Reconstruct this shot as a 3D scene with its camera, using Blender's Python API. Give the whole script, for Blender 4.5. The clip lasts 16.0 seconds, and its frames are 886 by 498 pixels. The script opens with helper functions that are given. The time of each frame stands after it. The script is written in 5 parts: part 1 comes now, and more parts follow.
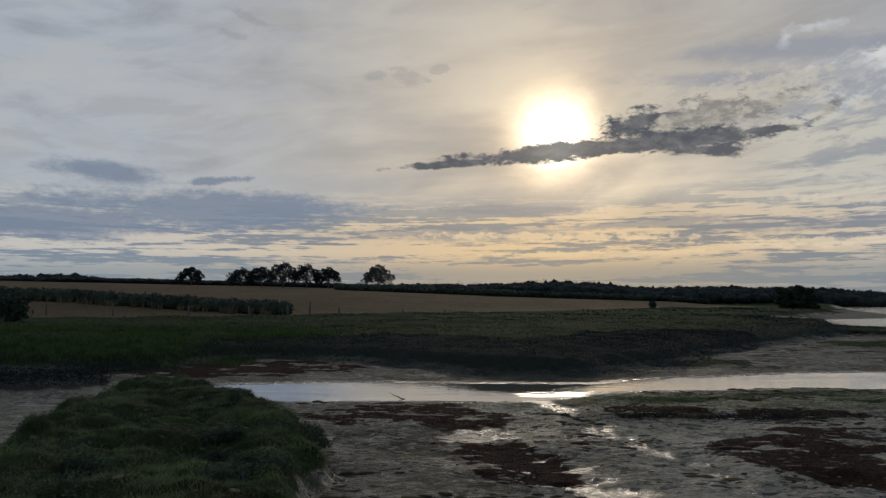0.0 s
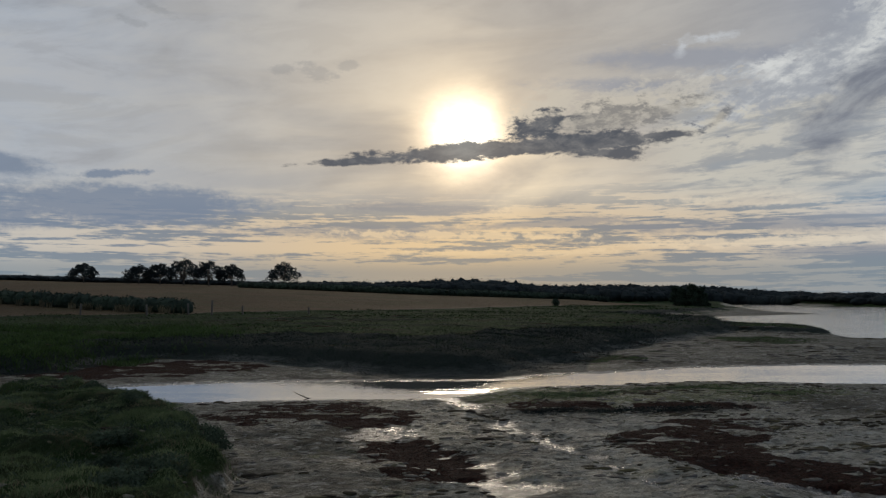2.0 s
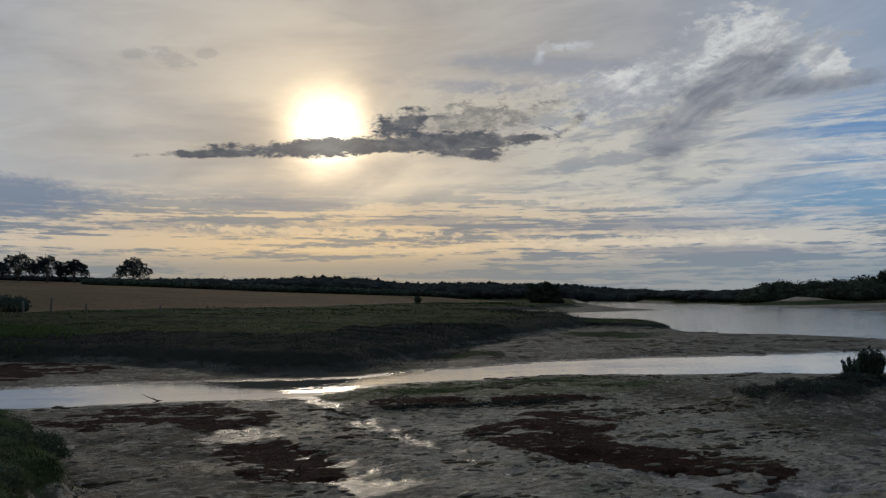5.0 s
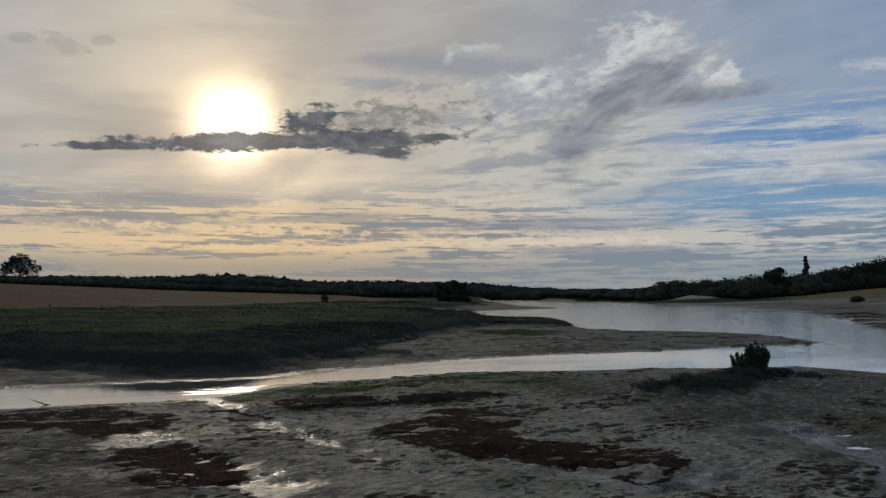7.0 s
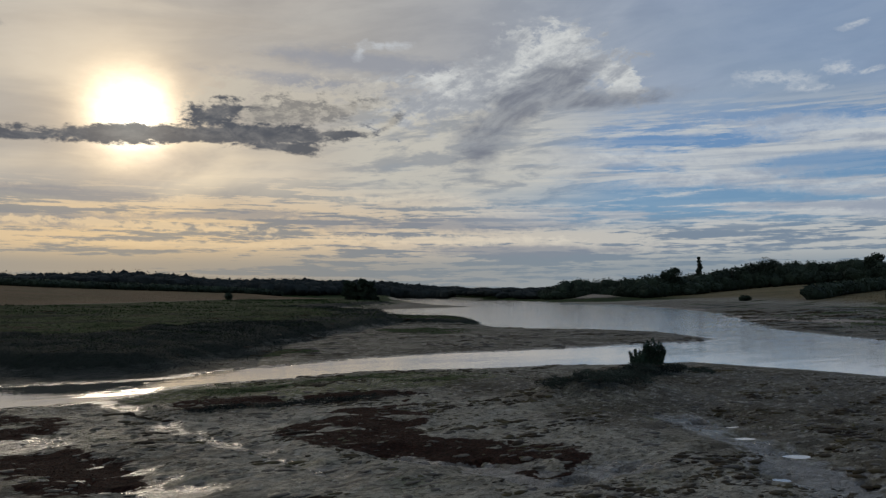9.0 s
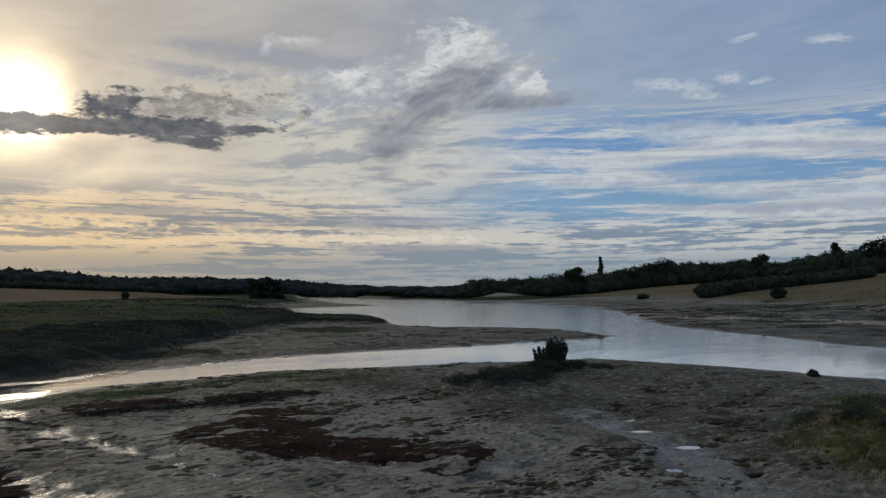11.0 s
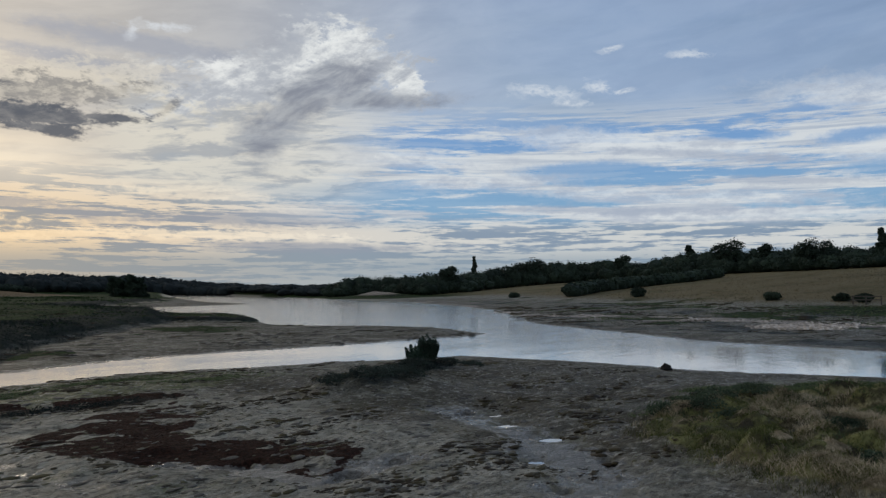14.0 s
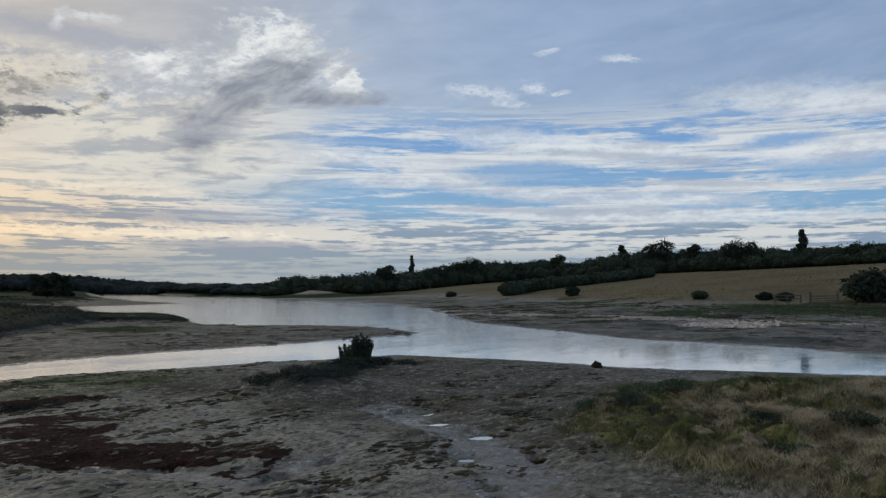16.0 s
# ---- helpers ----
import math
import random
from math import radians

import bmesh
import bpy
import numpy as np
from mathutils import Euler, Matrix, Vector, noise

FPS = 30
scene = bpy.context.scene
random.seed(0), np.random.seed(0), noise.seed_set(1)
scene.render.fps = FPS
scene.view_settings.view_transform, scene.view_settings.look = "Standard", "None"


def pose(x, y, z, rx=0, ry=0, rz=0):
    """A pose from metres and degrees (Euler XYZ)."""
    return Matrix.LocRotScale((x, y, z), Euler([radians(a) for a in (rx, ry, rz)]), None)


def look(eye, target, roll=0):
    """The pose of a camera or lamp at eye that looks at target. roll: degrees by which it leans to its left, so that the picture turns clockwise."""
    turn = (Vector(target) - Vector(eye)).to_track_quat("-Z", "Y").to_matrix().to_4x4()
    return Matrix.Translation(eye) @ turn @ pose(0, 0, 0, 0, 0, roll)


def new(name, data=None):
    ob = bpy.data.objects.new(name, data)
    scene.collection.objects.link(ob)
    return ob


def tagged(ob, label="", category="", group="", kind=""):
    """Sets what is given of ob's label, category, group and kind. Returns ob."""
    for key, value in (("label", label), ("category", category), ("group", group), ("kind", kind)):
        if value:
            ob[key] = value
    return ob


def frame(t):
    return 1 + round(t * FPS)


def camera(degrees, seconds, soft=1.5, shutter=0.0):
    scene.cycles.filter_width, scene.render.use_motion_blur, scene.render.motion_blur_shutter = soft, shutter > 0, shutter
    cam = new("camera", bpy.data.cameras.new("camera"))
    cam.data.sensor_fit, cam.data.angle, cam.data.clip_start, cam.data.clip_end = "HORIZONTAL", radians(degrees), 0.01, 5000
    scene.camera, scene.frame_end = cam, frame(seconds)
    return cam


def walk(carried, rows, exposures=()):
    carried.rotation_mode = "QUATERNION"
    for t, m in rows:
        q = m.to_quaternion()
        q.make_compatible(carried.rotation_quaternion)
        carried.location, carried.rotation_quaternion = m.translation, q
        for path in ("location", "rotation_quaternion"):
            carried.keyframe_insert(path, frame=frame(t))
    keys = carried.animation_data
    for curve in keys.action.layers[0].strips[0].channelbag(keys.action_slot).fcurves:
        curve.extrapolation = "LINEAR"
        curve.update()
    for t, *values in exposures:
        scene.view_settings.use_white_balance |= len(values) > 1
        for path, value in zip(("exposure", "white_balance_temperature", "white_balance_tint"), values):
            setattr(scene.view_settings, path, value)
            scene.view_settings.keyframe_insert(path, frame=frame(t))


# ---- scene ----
cam = camera(60.66, 16.0, 1.3)
PATH = [
    (0.0, pose(0.000, 0.000, 3.000, 93.85, 0, 0.00) @ pose(0, 0, 0, 0, 0, 0.00)),
    (0.5, pose(0.004, 0.002, 2.999, 93.80, 0, -1.73) @ pose(0, 0, 0, 0, 0, -0.01)),
    (1.0, pose(0.007, 0.006, 2.998, 93.76, 0, -3.46) @ pose(0, 0, 0, 0, 0, -0.02)),
    (1.5, pose(0.011, 0.010, 2.996, 93.75, 0, -5.24) @ pose(0, 0, 0, 0, 0, -0.02)),
    (2.0, pose(0.013, 0.014, 2.995, 93.70, 0, -6.98) @ pose(0, 0, 0, 0, 0, -0.00)),
    (2.5, pose(0.016, 0.020, 2.994, 93.67, 0, -8.73) @ pose(0, 0, 0, 0, 0, 0.02)),
    (3.0, pose(0.018, 0.025, 2.993, 93.65, 0, -10.49) @ pose(0, 0, 0, 0, 0, 0.00)),
    (3.5, pose(0.020, 0.032, 2.992, 93.60, 0, -12.21) @ pose(0, 0, 0, 0, 0, -0.01)),
    (4.0, pose(0.023, 0.038, 2.991, 93.58, 0, -13.92) @ pose(0, 0, 0, 0, 0, -0.01)),
    (6.5, pose(0.036, 0.069, 2.985, 93.38, 0, -22.55) @ pose(0, 0, 0, 0, 0, -0.03)),
    (7.0, pose(0.040, 0.074, 2.984, 93.38, 0, -24.29) @ pose(0, 0, 0, 0, 0, -0.01)),
    (7.5, pose(0.044, 0.079, 2.982, 93.36, 0, -25.99) @ pose(0, 0, 0, 0, 0, -0.00)),
    (8.0, pose(0.049, 0.083, 2.981, 93.34, 0, -27.70) @ pose(0, 0, 0, 0, 0, 0.01)),
    (8.5, pose(0.054, 0.086, 2.980, 93.30, 0, -29.45) @ pose(0, 0, 0, 0, 0, 0.05)),
    (9.0, pose(0.060, 0.089, 2.979, 93.28, 0, -31.20) @ pose(0, 0, 0, 0, 0, 0.09)),
    (11.5, pose(0.105, 0.082, 2.973, 93.17, 0, -39.84) @ pose(0, 0, 0, 0, 0, 0.12)),
    (12.0, pose(0.117, 0.076, 2.972, 93.16, 0, -41.53) @ pose(0, 0, 0, 0, 0, 0.14)),
    (12.5, pose(0.130, 0.069, 2.971, 93.14, 0, -43.18) @ pose(0, 0, 0, 0, 0, 0.14)),
    (13.0, pose(0.145, 0.060, 2.970, 93.13, 0, -44.77) @ pose(0, 0, 0, 0, 0, 0.16)),
    (13.5, pose(0.161, 0.048, 2.968, 93.11, 0, -46.20) @ pose(0, 0, 0, 0, 0, 0.19)),
    (14.0, pose(0.178, 0.035, 2.967, 93.11, 0, -47.51) @ pose(0, 0, 0, 0, 0, 0.22)),
    (14.5, pose(0.197, 0.020, 2.966, 93.11, 0, -48.73) @ pose(0, 0, 0, 0, 0, 0.26)),
    (15.0, pose(0.218, 0.002, 2.965, 93.09, 0, -49.93) @ pose(0, 0, 0, 0, 0, 0.25)),
    (15.5, pose(0.241, -0.019, 2.964, 93.07, 0, -51.08) @ pose(0, 0, 0, 0, 0, 0.25)),
    (16.0, pose(0.265, -0.042, 2.963, 93.06, 0, -52.21) @ pose(0, 0, 0, 0, 0, 0.25)),
]
EXPOSURES = [(0.0, 0.0), (6.0, -0.04), (9.0, -0.03), (12.5, 0.22), (16.0, 0.40)]
SKY_GAIN, SKY_STRENGTH, SUN_POWER = 0.10, 0.80, 0.36
MUD_DARK, MUD_PALE = (0.122, 0.114, 0.084), (0.280, 0.262, 0.205)
GRASS_DARK, GRASS_PALE = (0.016, 0.032, 0.010), (0.036, 0.062, 0.018)
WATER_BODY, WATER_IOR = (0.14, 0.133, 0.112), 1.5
walk(cam, PATH, EXPOSURES)

# ---------------------------------------------------------------- sky and light
SUN_AZ, SUN_EL = 8.6, 12.2            # degrees right of +y, degrees up
SUN_DIR = Vector((math.sin(radians(SUN_AZ)) * math.cos(radians(SUN_EL)),
                  math.cos(radians(SUN_AZ)) * math.cos(radians(SUN_EL)), math.sin(radians(SUN_EL))))


class Nodes:
    """Short forms for building node trees."""

    def __init__(self, tree):
        self.tree, self.n, self.l = tree, tree.nodes, tree.links

    def put(self, socket, value):
        if isinstance(value, bpy.types.NodeSocket):
            self.l.new(value, socket)
        elif value is not None:
            socket.default_value = value

    def math(self, op, a, b=None, c=None, clamp=False):
        node = self.n.new("ShaderNodeMath")
        node.operation, node.use_clamp = op, clamp
        for s, v in zip(node.inputs, (a, b, c)):
            self.put(s, v)
        return node.outputs[0]

    def add(self, a, b): return self.math("ADD", a, b)
    def sub(self, a, b): return self.math("SUBTRACT", a, b)
    def mul(self, a, b): return self.math("MULTIPLY", a, b)

    def step(self, v, lo, hi, a=0.0, b=1.0):
        node = self.n.new("ShaderNodeMapRange")
        node.interpolation_type = "SMOOTHSTEP"
        for s, x in zip(node.inputs, (v, lo, hi, a, b)):
            self.put(s, x)
        return node.outputs[0]

    def mix(self, fac, a, b, kind="MIX"):
        node = self.n.new("ShaderNodeMix")
        node.data_type, node.blend_type, node.clamp_factor = "RGBA", kind, True
        self.put(node.inputs[0], fac)
        for s, v in ((node.inputs[6], a), (node.inputs[7], b)):
            self.put(s, (*v, 1) if isinstance(v, tuple) and len(v) == 3 else v)
        return node.outputs[2]

    def xyz(self, x, y, z):
        node = self.n.new("ShaderNodeCombineXYZ")
        for s, v in zip(node.inputs, (x, y, z)):
            self.put(s, v)
        return node.outputs[0]

    def scaled(self, v, s, o=(0, 0, 0)):
        node = self.n.new("ShaderNodeMapping")
        self.put(node.inputs[0], v)
        node.inputs[1].default_value, node.inputs[3].default_value = o, s
        return node.outputs[0]

    def noise(self, v, scale, detail=4.0, rough=0.55, warp=0.0, lac=2.0):
        node = self.n.new("ShaderNodeTexNoise")
        self.put(node.inputs["Vector"], v)
        for k, x in (("Scale", scale), ("Detail", detail), ("Roughness", rough), ("Distortion", warp), ("Lacunarity", lac)):
            self.put(node.inputs[k], x)
        return node.outputs[0]


world = bpy.data.worlds.new("evening_sky")
scene.world = world
world.use_nodes = True
world.node_tree.nodes.clear()
w = Nodes(world.node_tree)
way = w.n.new("ShaderNodeTexCoord").outputs["Generated"]
split = w.n.new("ShaderNodeSeparateXYZ")
w.put(split.inputs[0], way)
SX, SY, SZ = split.outputs
AZ = w.mul(w.math("ARCTAN2", SX, SY), 180 / math.pi)
EL = w.mul(w.math("ARCSINE", SZ), 180 / math.pi)
sky = w.n.new("ShaderNodeTexSky")
sky.sky_type, sky.sun_disc = "NISHITA", False
sky.sun_elevation, sky.sun_rotation = radians(SUN_EL), radians(SUN_AZ)
sky.dust_density = 1.5
clear = w.mix(1.0, sky.outputs[0], (SKY_GAIN, SKY_GAIN, SKY_GAIN), "MULTIPLY")

dot = w.n.new("ShaderNodeVectorMath")
dot.operation = "DOT_PRODUCT"
w.put(dot.inputs[0], way)
dot.inputs[1].default_value = SUN_DIR
ANG = w.mul(w.math("ARCCOSINE", w.math("MINIMUM", dot.outputs["Value"], 1.0)), 180 / math.pi)
near_sun = w.math("EXPONENT", w.mul(ANG, -1 / 15.0))
daz = w.math("ABSOLUTE", w.sub(AZ, SUN_AZ))
warm = w.mul(w.math("EXPONENT", w.mul(w.mul(daz, daz), -1 / 620.0)), w.step(EL, 15.0, 3.0))

flat = w.scaled(way, (1, 1, 4.0))
streaky = w.scaled(way, (1, 1, 15.0))
broad = w.noise(flat, 2.6, 5, 0.5, 0.6)
wisp = w.noise(flat, 7.0, 10, 0.66, 0.25)
streak = w.noise(streaky, 4.4, 10, 0.66, 0.12)
speck = w.sub(w.noise(w.scaled(way, (1, 1, 1.8)), 75.0, 6, 0.65, 0.1), 0.5)
fine = w.noise(w.scaled(way, (1, 1, 2.2)), 30.0, 9, 0.68, 0.2)
FINE = w.sub(fine, 0.5)
WISP = w.sub(wisp, 0.5)


def blob(az, el, ra, re, tilt=0.0, ragged=0.5, soft=0.5, grain=None):
    """1 inside an ellipse of the sky, with a ragged edge, to 0 outside."""
    c, s = math.cos(radians(tilt)), math.sin(radians(tilt))
    du, dv = w.sub(AZ, az), w.sub(EL, el)
    u = w.mul(w.add(w.mul(du, c), w.mul(dv, s)), 1 / ra)
    v = w.mul(w.sub(w.mul(dv, c), w.mul(du, s)), 1 / re)
    r = w.add(w.math("SQRT", w.add(w.mul(u, u), w.mul(v, v))), w.mul(speck, ragged * 1.6))
    return w.step(w.add(r, w.mul(grain or FINE, ragged * 4)), 1 + soft / 2, 1 - soft / 2)


def union(*masks):
    out = masks[0]
    for m in masks[1:]:
        out = w.math("MAXIMUM", out, m)
    return out


# high thin veil: grey to the left, cream towards the sun, lavender to the right
right = w.step(AZ, 22.0, 62.0)
veil = w.mix(w.step(AZ, 2.0, -24.0), (0.395, 0.400, 0.425), (0.505, 0.545, 0.620))
veil = w.mix(right, veil, (0.310, 0.405, 0.600))
diag = w.noise(w.xyz(w.mul(w.add(AZ, w.mul(EL, 1.6)), 0.030), w.mul(w.sub(EL, w.mul(AZ, 0.28)), 0.10), 0.0), 1.6, 6, 0.55, 0.5)
veil = w.mix(w.mul(w.step(diag, 0.46, 0.64), 0.60), veil, w.mix(right, (0.580, 0.570, 0.560), (0.430, 0.510, 0.690)))
veil = w.mix(w.mul(w.step(diag, 0.50, 0.34), 0.60), veil, w.mix(right, (0.285, 0.300, 0.340), (0.265, 0.350, 0.540)))
veil = w.mix(w.mul(w.step(broad, 0.42, 0.66), 0.40), veil, w.mix(right, (0.580, 0.575, 0.580), (0.400, 0.490, 0.680)))
grain_of_veil = w.noise(w.xyz(w.mul(w.add(AZ, w.mul(EL, 2.0)), 0.10), w.mul(w.sub(EL, w.mul(AZ, 0.22)), 0.45), 2.0), 1.0, 8, 0.62, 0.4)
veil = w.mix(w.mul(w.step(grain_of_veil, 0.46, 0.62), 0.22), veil, w.mix(right, (0.640, 0.620, 0.600), (0.470, 0.550, 0.720)))
veil = w.mix(w.mul(w.step(grain_of_veil, 0.50, 0.36), 0.25), veil, w.mix(right, (0.290, 0.300, 0.335), (0.250, 0.330, 0.520)))
veil = w.mix(w.mul(near_sun, 0.76), veil, (0.70, 0.545, 0.380))
cover = w.sub(w.sub(1.0, w.mul(w.step(AZ, 30.0, 60.0), 0.35)), w.mul(w.step(broad, 0.60, 0.40), 0.10))
col = w.mix(cover, clear, veil)

# low streaks of cloud over a grey-blue haze
low = w.mul(w.step(EL, w.add(8.4, w.mul(w.step(AZ, 8.0, 30.0), 2.6)), 5.4), w.step(EL, -1.0, 0.6))
haze = w.mix(warm, (0.235, 0.300, 0.385), (0.330, 0.305, 0.280))
bright = w.mix(warm, (0.690, 0.660, 0.620), (0.960, 0.660, 0.360))
ripple = w.noise(w.scaled(way, (1, 1, 8.0)), 30.0, 7, 0.65, 0.1)
thread = w.noise(w.scaled(way, (1, 1, 34.0)), 5.0, 8, 0.62, 0.08)
STREAKS = w.add(streak, w.add(w.mul(w.sub(ripple, 0.5), 0.50), w.mul(w.sub(thread, 0.5), 0.45)))
bands = w.mix(w.step(STREAKS, 0.45, 0.55), haze, bright)
col = w.mix(w.mul(low, 0.90), col, bands)
# slate bands and lit threads that lie across the low sky
slate = union(blob(32, 5.2, 12.5, 0.55, 0, 0.9, 0.9, WISP), blob(38.6, 3.15, 8, 0.38, 0, 0.9, 1.0, WISP), blob(5.4, 6.7, 6.4, 0.36, -1, 0.9, 0.9, WISP),
              blob(1.0, 5.0, 7.0, 0.5, 0, 0.9, 1.0, WISP), blob(14.5, 5.6, 5.0, 0.35, 2, 0.9, 1.0, WISP))
col = w.mix(w.mul(slate, 0.72), col, w.mix(warm, (0.305, 0.325, 0.390), (0.360, 0.335, 0.325)))
SPARK = w.add(FINE, w.mul(speck, 0.5))
lit = union(blob(29.3, 6.95, 4.4, 0.42, 0, 0.8, 1.0, SPARK), blob(45.8, 7.02, 4.2, 0.24, -1, 0.6, 0.9, WISP), blob(51.6, 6.1, 4.6, 0.36, -2, 0.7, 1.0, WISP),
            blob(29.5, 3.95, 9.5, 0.30, 0, 0.8, 1.0, SPARK), blob(8.5, 4.7, 8.0, 0.28, -1, 0.9, 1.0, SPARK), blob(12.0, 3.4, 7.0, 0.22, 0, 0.9, 1.0, SPARK))
col = w.mix(w.mul(lit, 0.80), col, w.mix(warm, (0.860, 0.800, 0.710), (1.050, 0.740, 0.420)))
horizon = w.mul(w.step(EL, 3.7, 1.8), w.step(EL, -4.0, -1.0))
col = w.mix(w.mul(horizon, 0.74), col, w.mix(warm, (0.270, 0.335, 0.390), (0.350, 0.330, 0.300)))
# white sheets and the blue between them
zone = w.mul(w.step(AZ, 28.0, 46.0), w.mul(w.step(EL, 4.2, 6.0), w.step(EL, 14.5, 11.0)))
layer = w.add(w.noise(w.scaled(way, (1, 1, 12.0), (3.1, 0.7, 0)), 3.8, 10, 0.66, 0.15), w.add(w.mul(w.sub(ripple, 0.5), 0.30), w.mul(w.sub(thread, 0.5), 0.20)))
blue_gap = union(blob(40.9, 7.4, 8.0, 0.50, 0, 0.5, 0.9, WISP), blob(47.5, 11.0, 8.0, 0.50, -1, 0.5, 0.9, WISP), blob(59.3, 8.7, 5.0, 0.80, 0, 0.5, 0.8, WISP),
                 blob(52.0, 6.9, 4.4, 0.45, 3, 0.5, 0.8, WISP), blob(69.0, 11.0, 2.8, 0.45, -4, 0.6, 0.8, WISP), blob(76.5, 10.3, 3.0, 0.55, 3, 0.6, 0.9, WISP),
                 blob(80.0, 8.3, 5.0, 0.80, 2, 0.6, 0.9, WISP), blob(28.1, 9.4, 1.7, 0.32, 2, 0.5, 0.8, WISP), blob(45.1, 9.3, 1.8, 0.24, 0, 0.5, 0.8, WISP))
white_in = w.sub(w.step(layer, 0.40, 0.53), w.mul(blue_gap, 0.85))
azure = w.mix(w.step(EL, 5.0, 12.0), (0.235, 0.400, 0.570), (0.185, 0.335, 0.580))
col = w.mix(w.mul(zone, 0.92), col, w.mix(white_in, azure, w.mix(w.step(thread, 0.36, 0.62), (0.470, 0.500, 0.560), (0.720, 0.710, 0.700))))
col = w.mix(w.mul(blue_gap, w.mul(w.step(AZ, 46.0, 28.0), 0.55)), col, (0.270, 0.370, 0.490))
SHEET = w.add(WISP, w.mul(FINE, 0.6))
sheets = union(blob(61.5, 10.7, 10.0, 0.95, -6, 0.6, 0.8, SHEET), blob(64.5, 6.9, 10.5, 0.55, -3, 0.6, 0.9, SHEET), blob(78.5, 12.9, 7.0, 1.0, -5, 0.7, 1.2, SHEET),
               blob(79.0, 9.5, 5.5, 0.75, 2, 0.6, 0.9, SHEET), blob(44.0, 9.9, 7.0, 0.60, -2, 0.6, 1.0, SHEET), blob(50.0, 8.1, 6.0, 0.45, 1, 0.6, 1.0, SHEET),
               blob(69.5, 5.4, 13.0, 0.45, -1, 0.8, 1.0, SHEET))
col = w.mix(w.mul(sheets, 0.72), col, w.mix(w.step(w.add(wisp, w.mul(FINE, 0.7)), 0.36, 0.62), (0.470, 0.495, 0.560), (0.760, 0.755, 0.750)))
col = w.mix(w.mul(union(blob(66.3, 9.75, 6.5, 0.32, -6, 0.7, 1.0, WISP), blob(60.0, 5.9, 8.0, 0.26, -2, 0.8, 1.0, WISP), blob(72.5, 7.6, 5.0, 0.28, -3, 0.8, 1.0, WISP)), 0.60), col, (0.360, 0.395, 0.480))
# small white tufts high on the clear side, lavender bars over the dark one
tufts = union(blob(55.2, 14.75, 2.3, 0.42, -10, 1.3, 1.0), blob(59.3, 14.85, 1.1, 0.40, -10, 1.3, 1.0), blob(60.8, 14.5, 0.9, 0.18, 8, 1.2, 1.0), blob(57.2, 13.9, 1.4, 0.24, -5, 1.2, 1.0),
              blob(65.7, 16.75, 1.3, 0.24, -4, 1.2, 1.1), blob(60.3, 17.6, 0.8, 0.18, 12, 1.2, 1.1), blob(26.6, 18.25, 2.1, 0.26, 2, 1.3, 1.2), blob(24.9, 17.9, 0.7, 0.3, 60, 1.2, 1.2))
col = w.mix(w.mul(union(blob(25.2, 16.9, 6.6, 0.80, -4, 0.7, 1.2, WISP), blob(22.3, 15.3, 6.4, 0.50, -4, 0.8, 1.2, WISP)), 0.62), col, (0.325, 0.345, 0.415))
col = w.mix(w.mul(tufts, w.step(w.add(fine, speck), 0.34, 0.60, 0.25, 0.75)), col, (0.720, 0.725, 0.745))
# cream wisps that trail between the bar and the cumulus
trail = w.mul(w.mul(w.step(AZ, 20.0, 27.0), w.step(AZ, 46.0, 36.0)), w.mul(w.step(EL, 5.5, 8.5), w.step(EL, 16.0, 13.0)))
weft = w.noise(w.xyz(w.mul(w.add(AZ, EL), 0.16), w.mul(w.sub(EL, w.mul(AZ, 0.12)), 0.85), 1.0), 1.0, 9, 0.64, 0.4)
col = w.mix(w.mul(trail, 0.80), col, w.mix(w.step(weft, 0.40, 0.55), (0.420, 0.420, 0.425), w.mix(right, (0.760, 0.690, 0.580), (0.720, 0.700, 0.670))))
# tall cumulus: bright rim, grey body, a streak falling from it
brush = w.noise(w.xyz(w.mul(w.add(AZ, w.mul(EL, 1.4)), 0.13), w.mul(w.sub(EL, w.mul(AZ, 0.55)), 0.40), 5.0), 1.0, 10, 0.66, 0.35)
rim = union(blob(40, 17.0, 4.2, 2.2, -8, 0.9, 0.6), blob(33.4, 15.1, 6.8, 1.8, 12, 1.0, 0.9), blob(44.2, 15.9, 2.6, 1.2, -38, 0.9, 0.6), blob(30.6, 16.0, 4.6, 0.55, 3, 1.2, 1.1))
col = w.mix(w.mul(rim, 0.95), col, w.mix(w.step(w.add(brush, w.mul(FINE, 0.65)), 0.38, 0.68), (0.450, 0.455, 0.485), (0.860, 0.835, 0.795)))
body = union(blob(39.6, 15.6, 2.9, 1.4, 10, 0.5, 1.0, WISP), blob(36.2, 13.4, 4.2, 1.5, 38, 0.6, 1.0, WISP), blob(34.0, 11.2, 1.5, 1.9, 10, 0.6, 1.2, WISP),
             blob(42.5, 14.2, 4.4, 0.6, 0, 0.5, 1.2, WISP))
col = w.mix(w.mul(body, 0.85), col, w.mix(w.step(brush, 0.38, 0.64), (0.215, 0.225, 0.270), (0.400, 0.405, 0.430)))
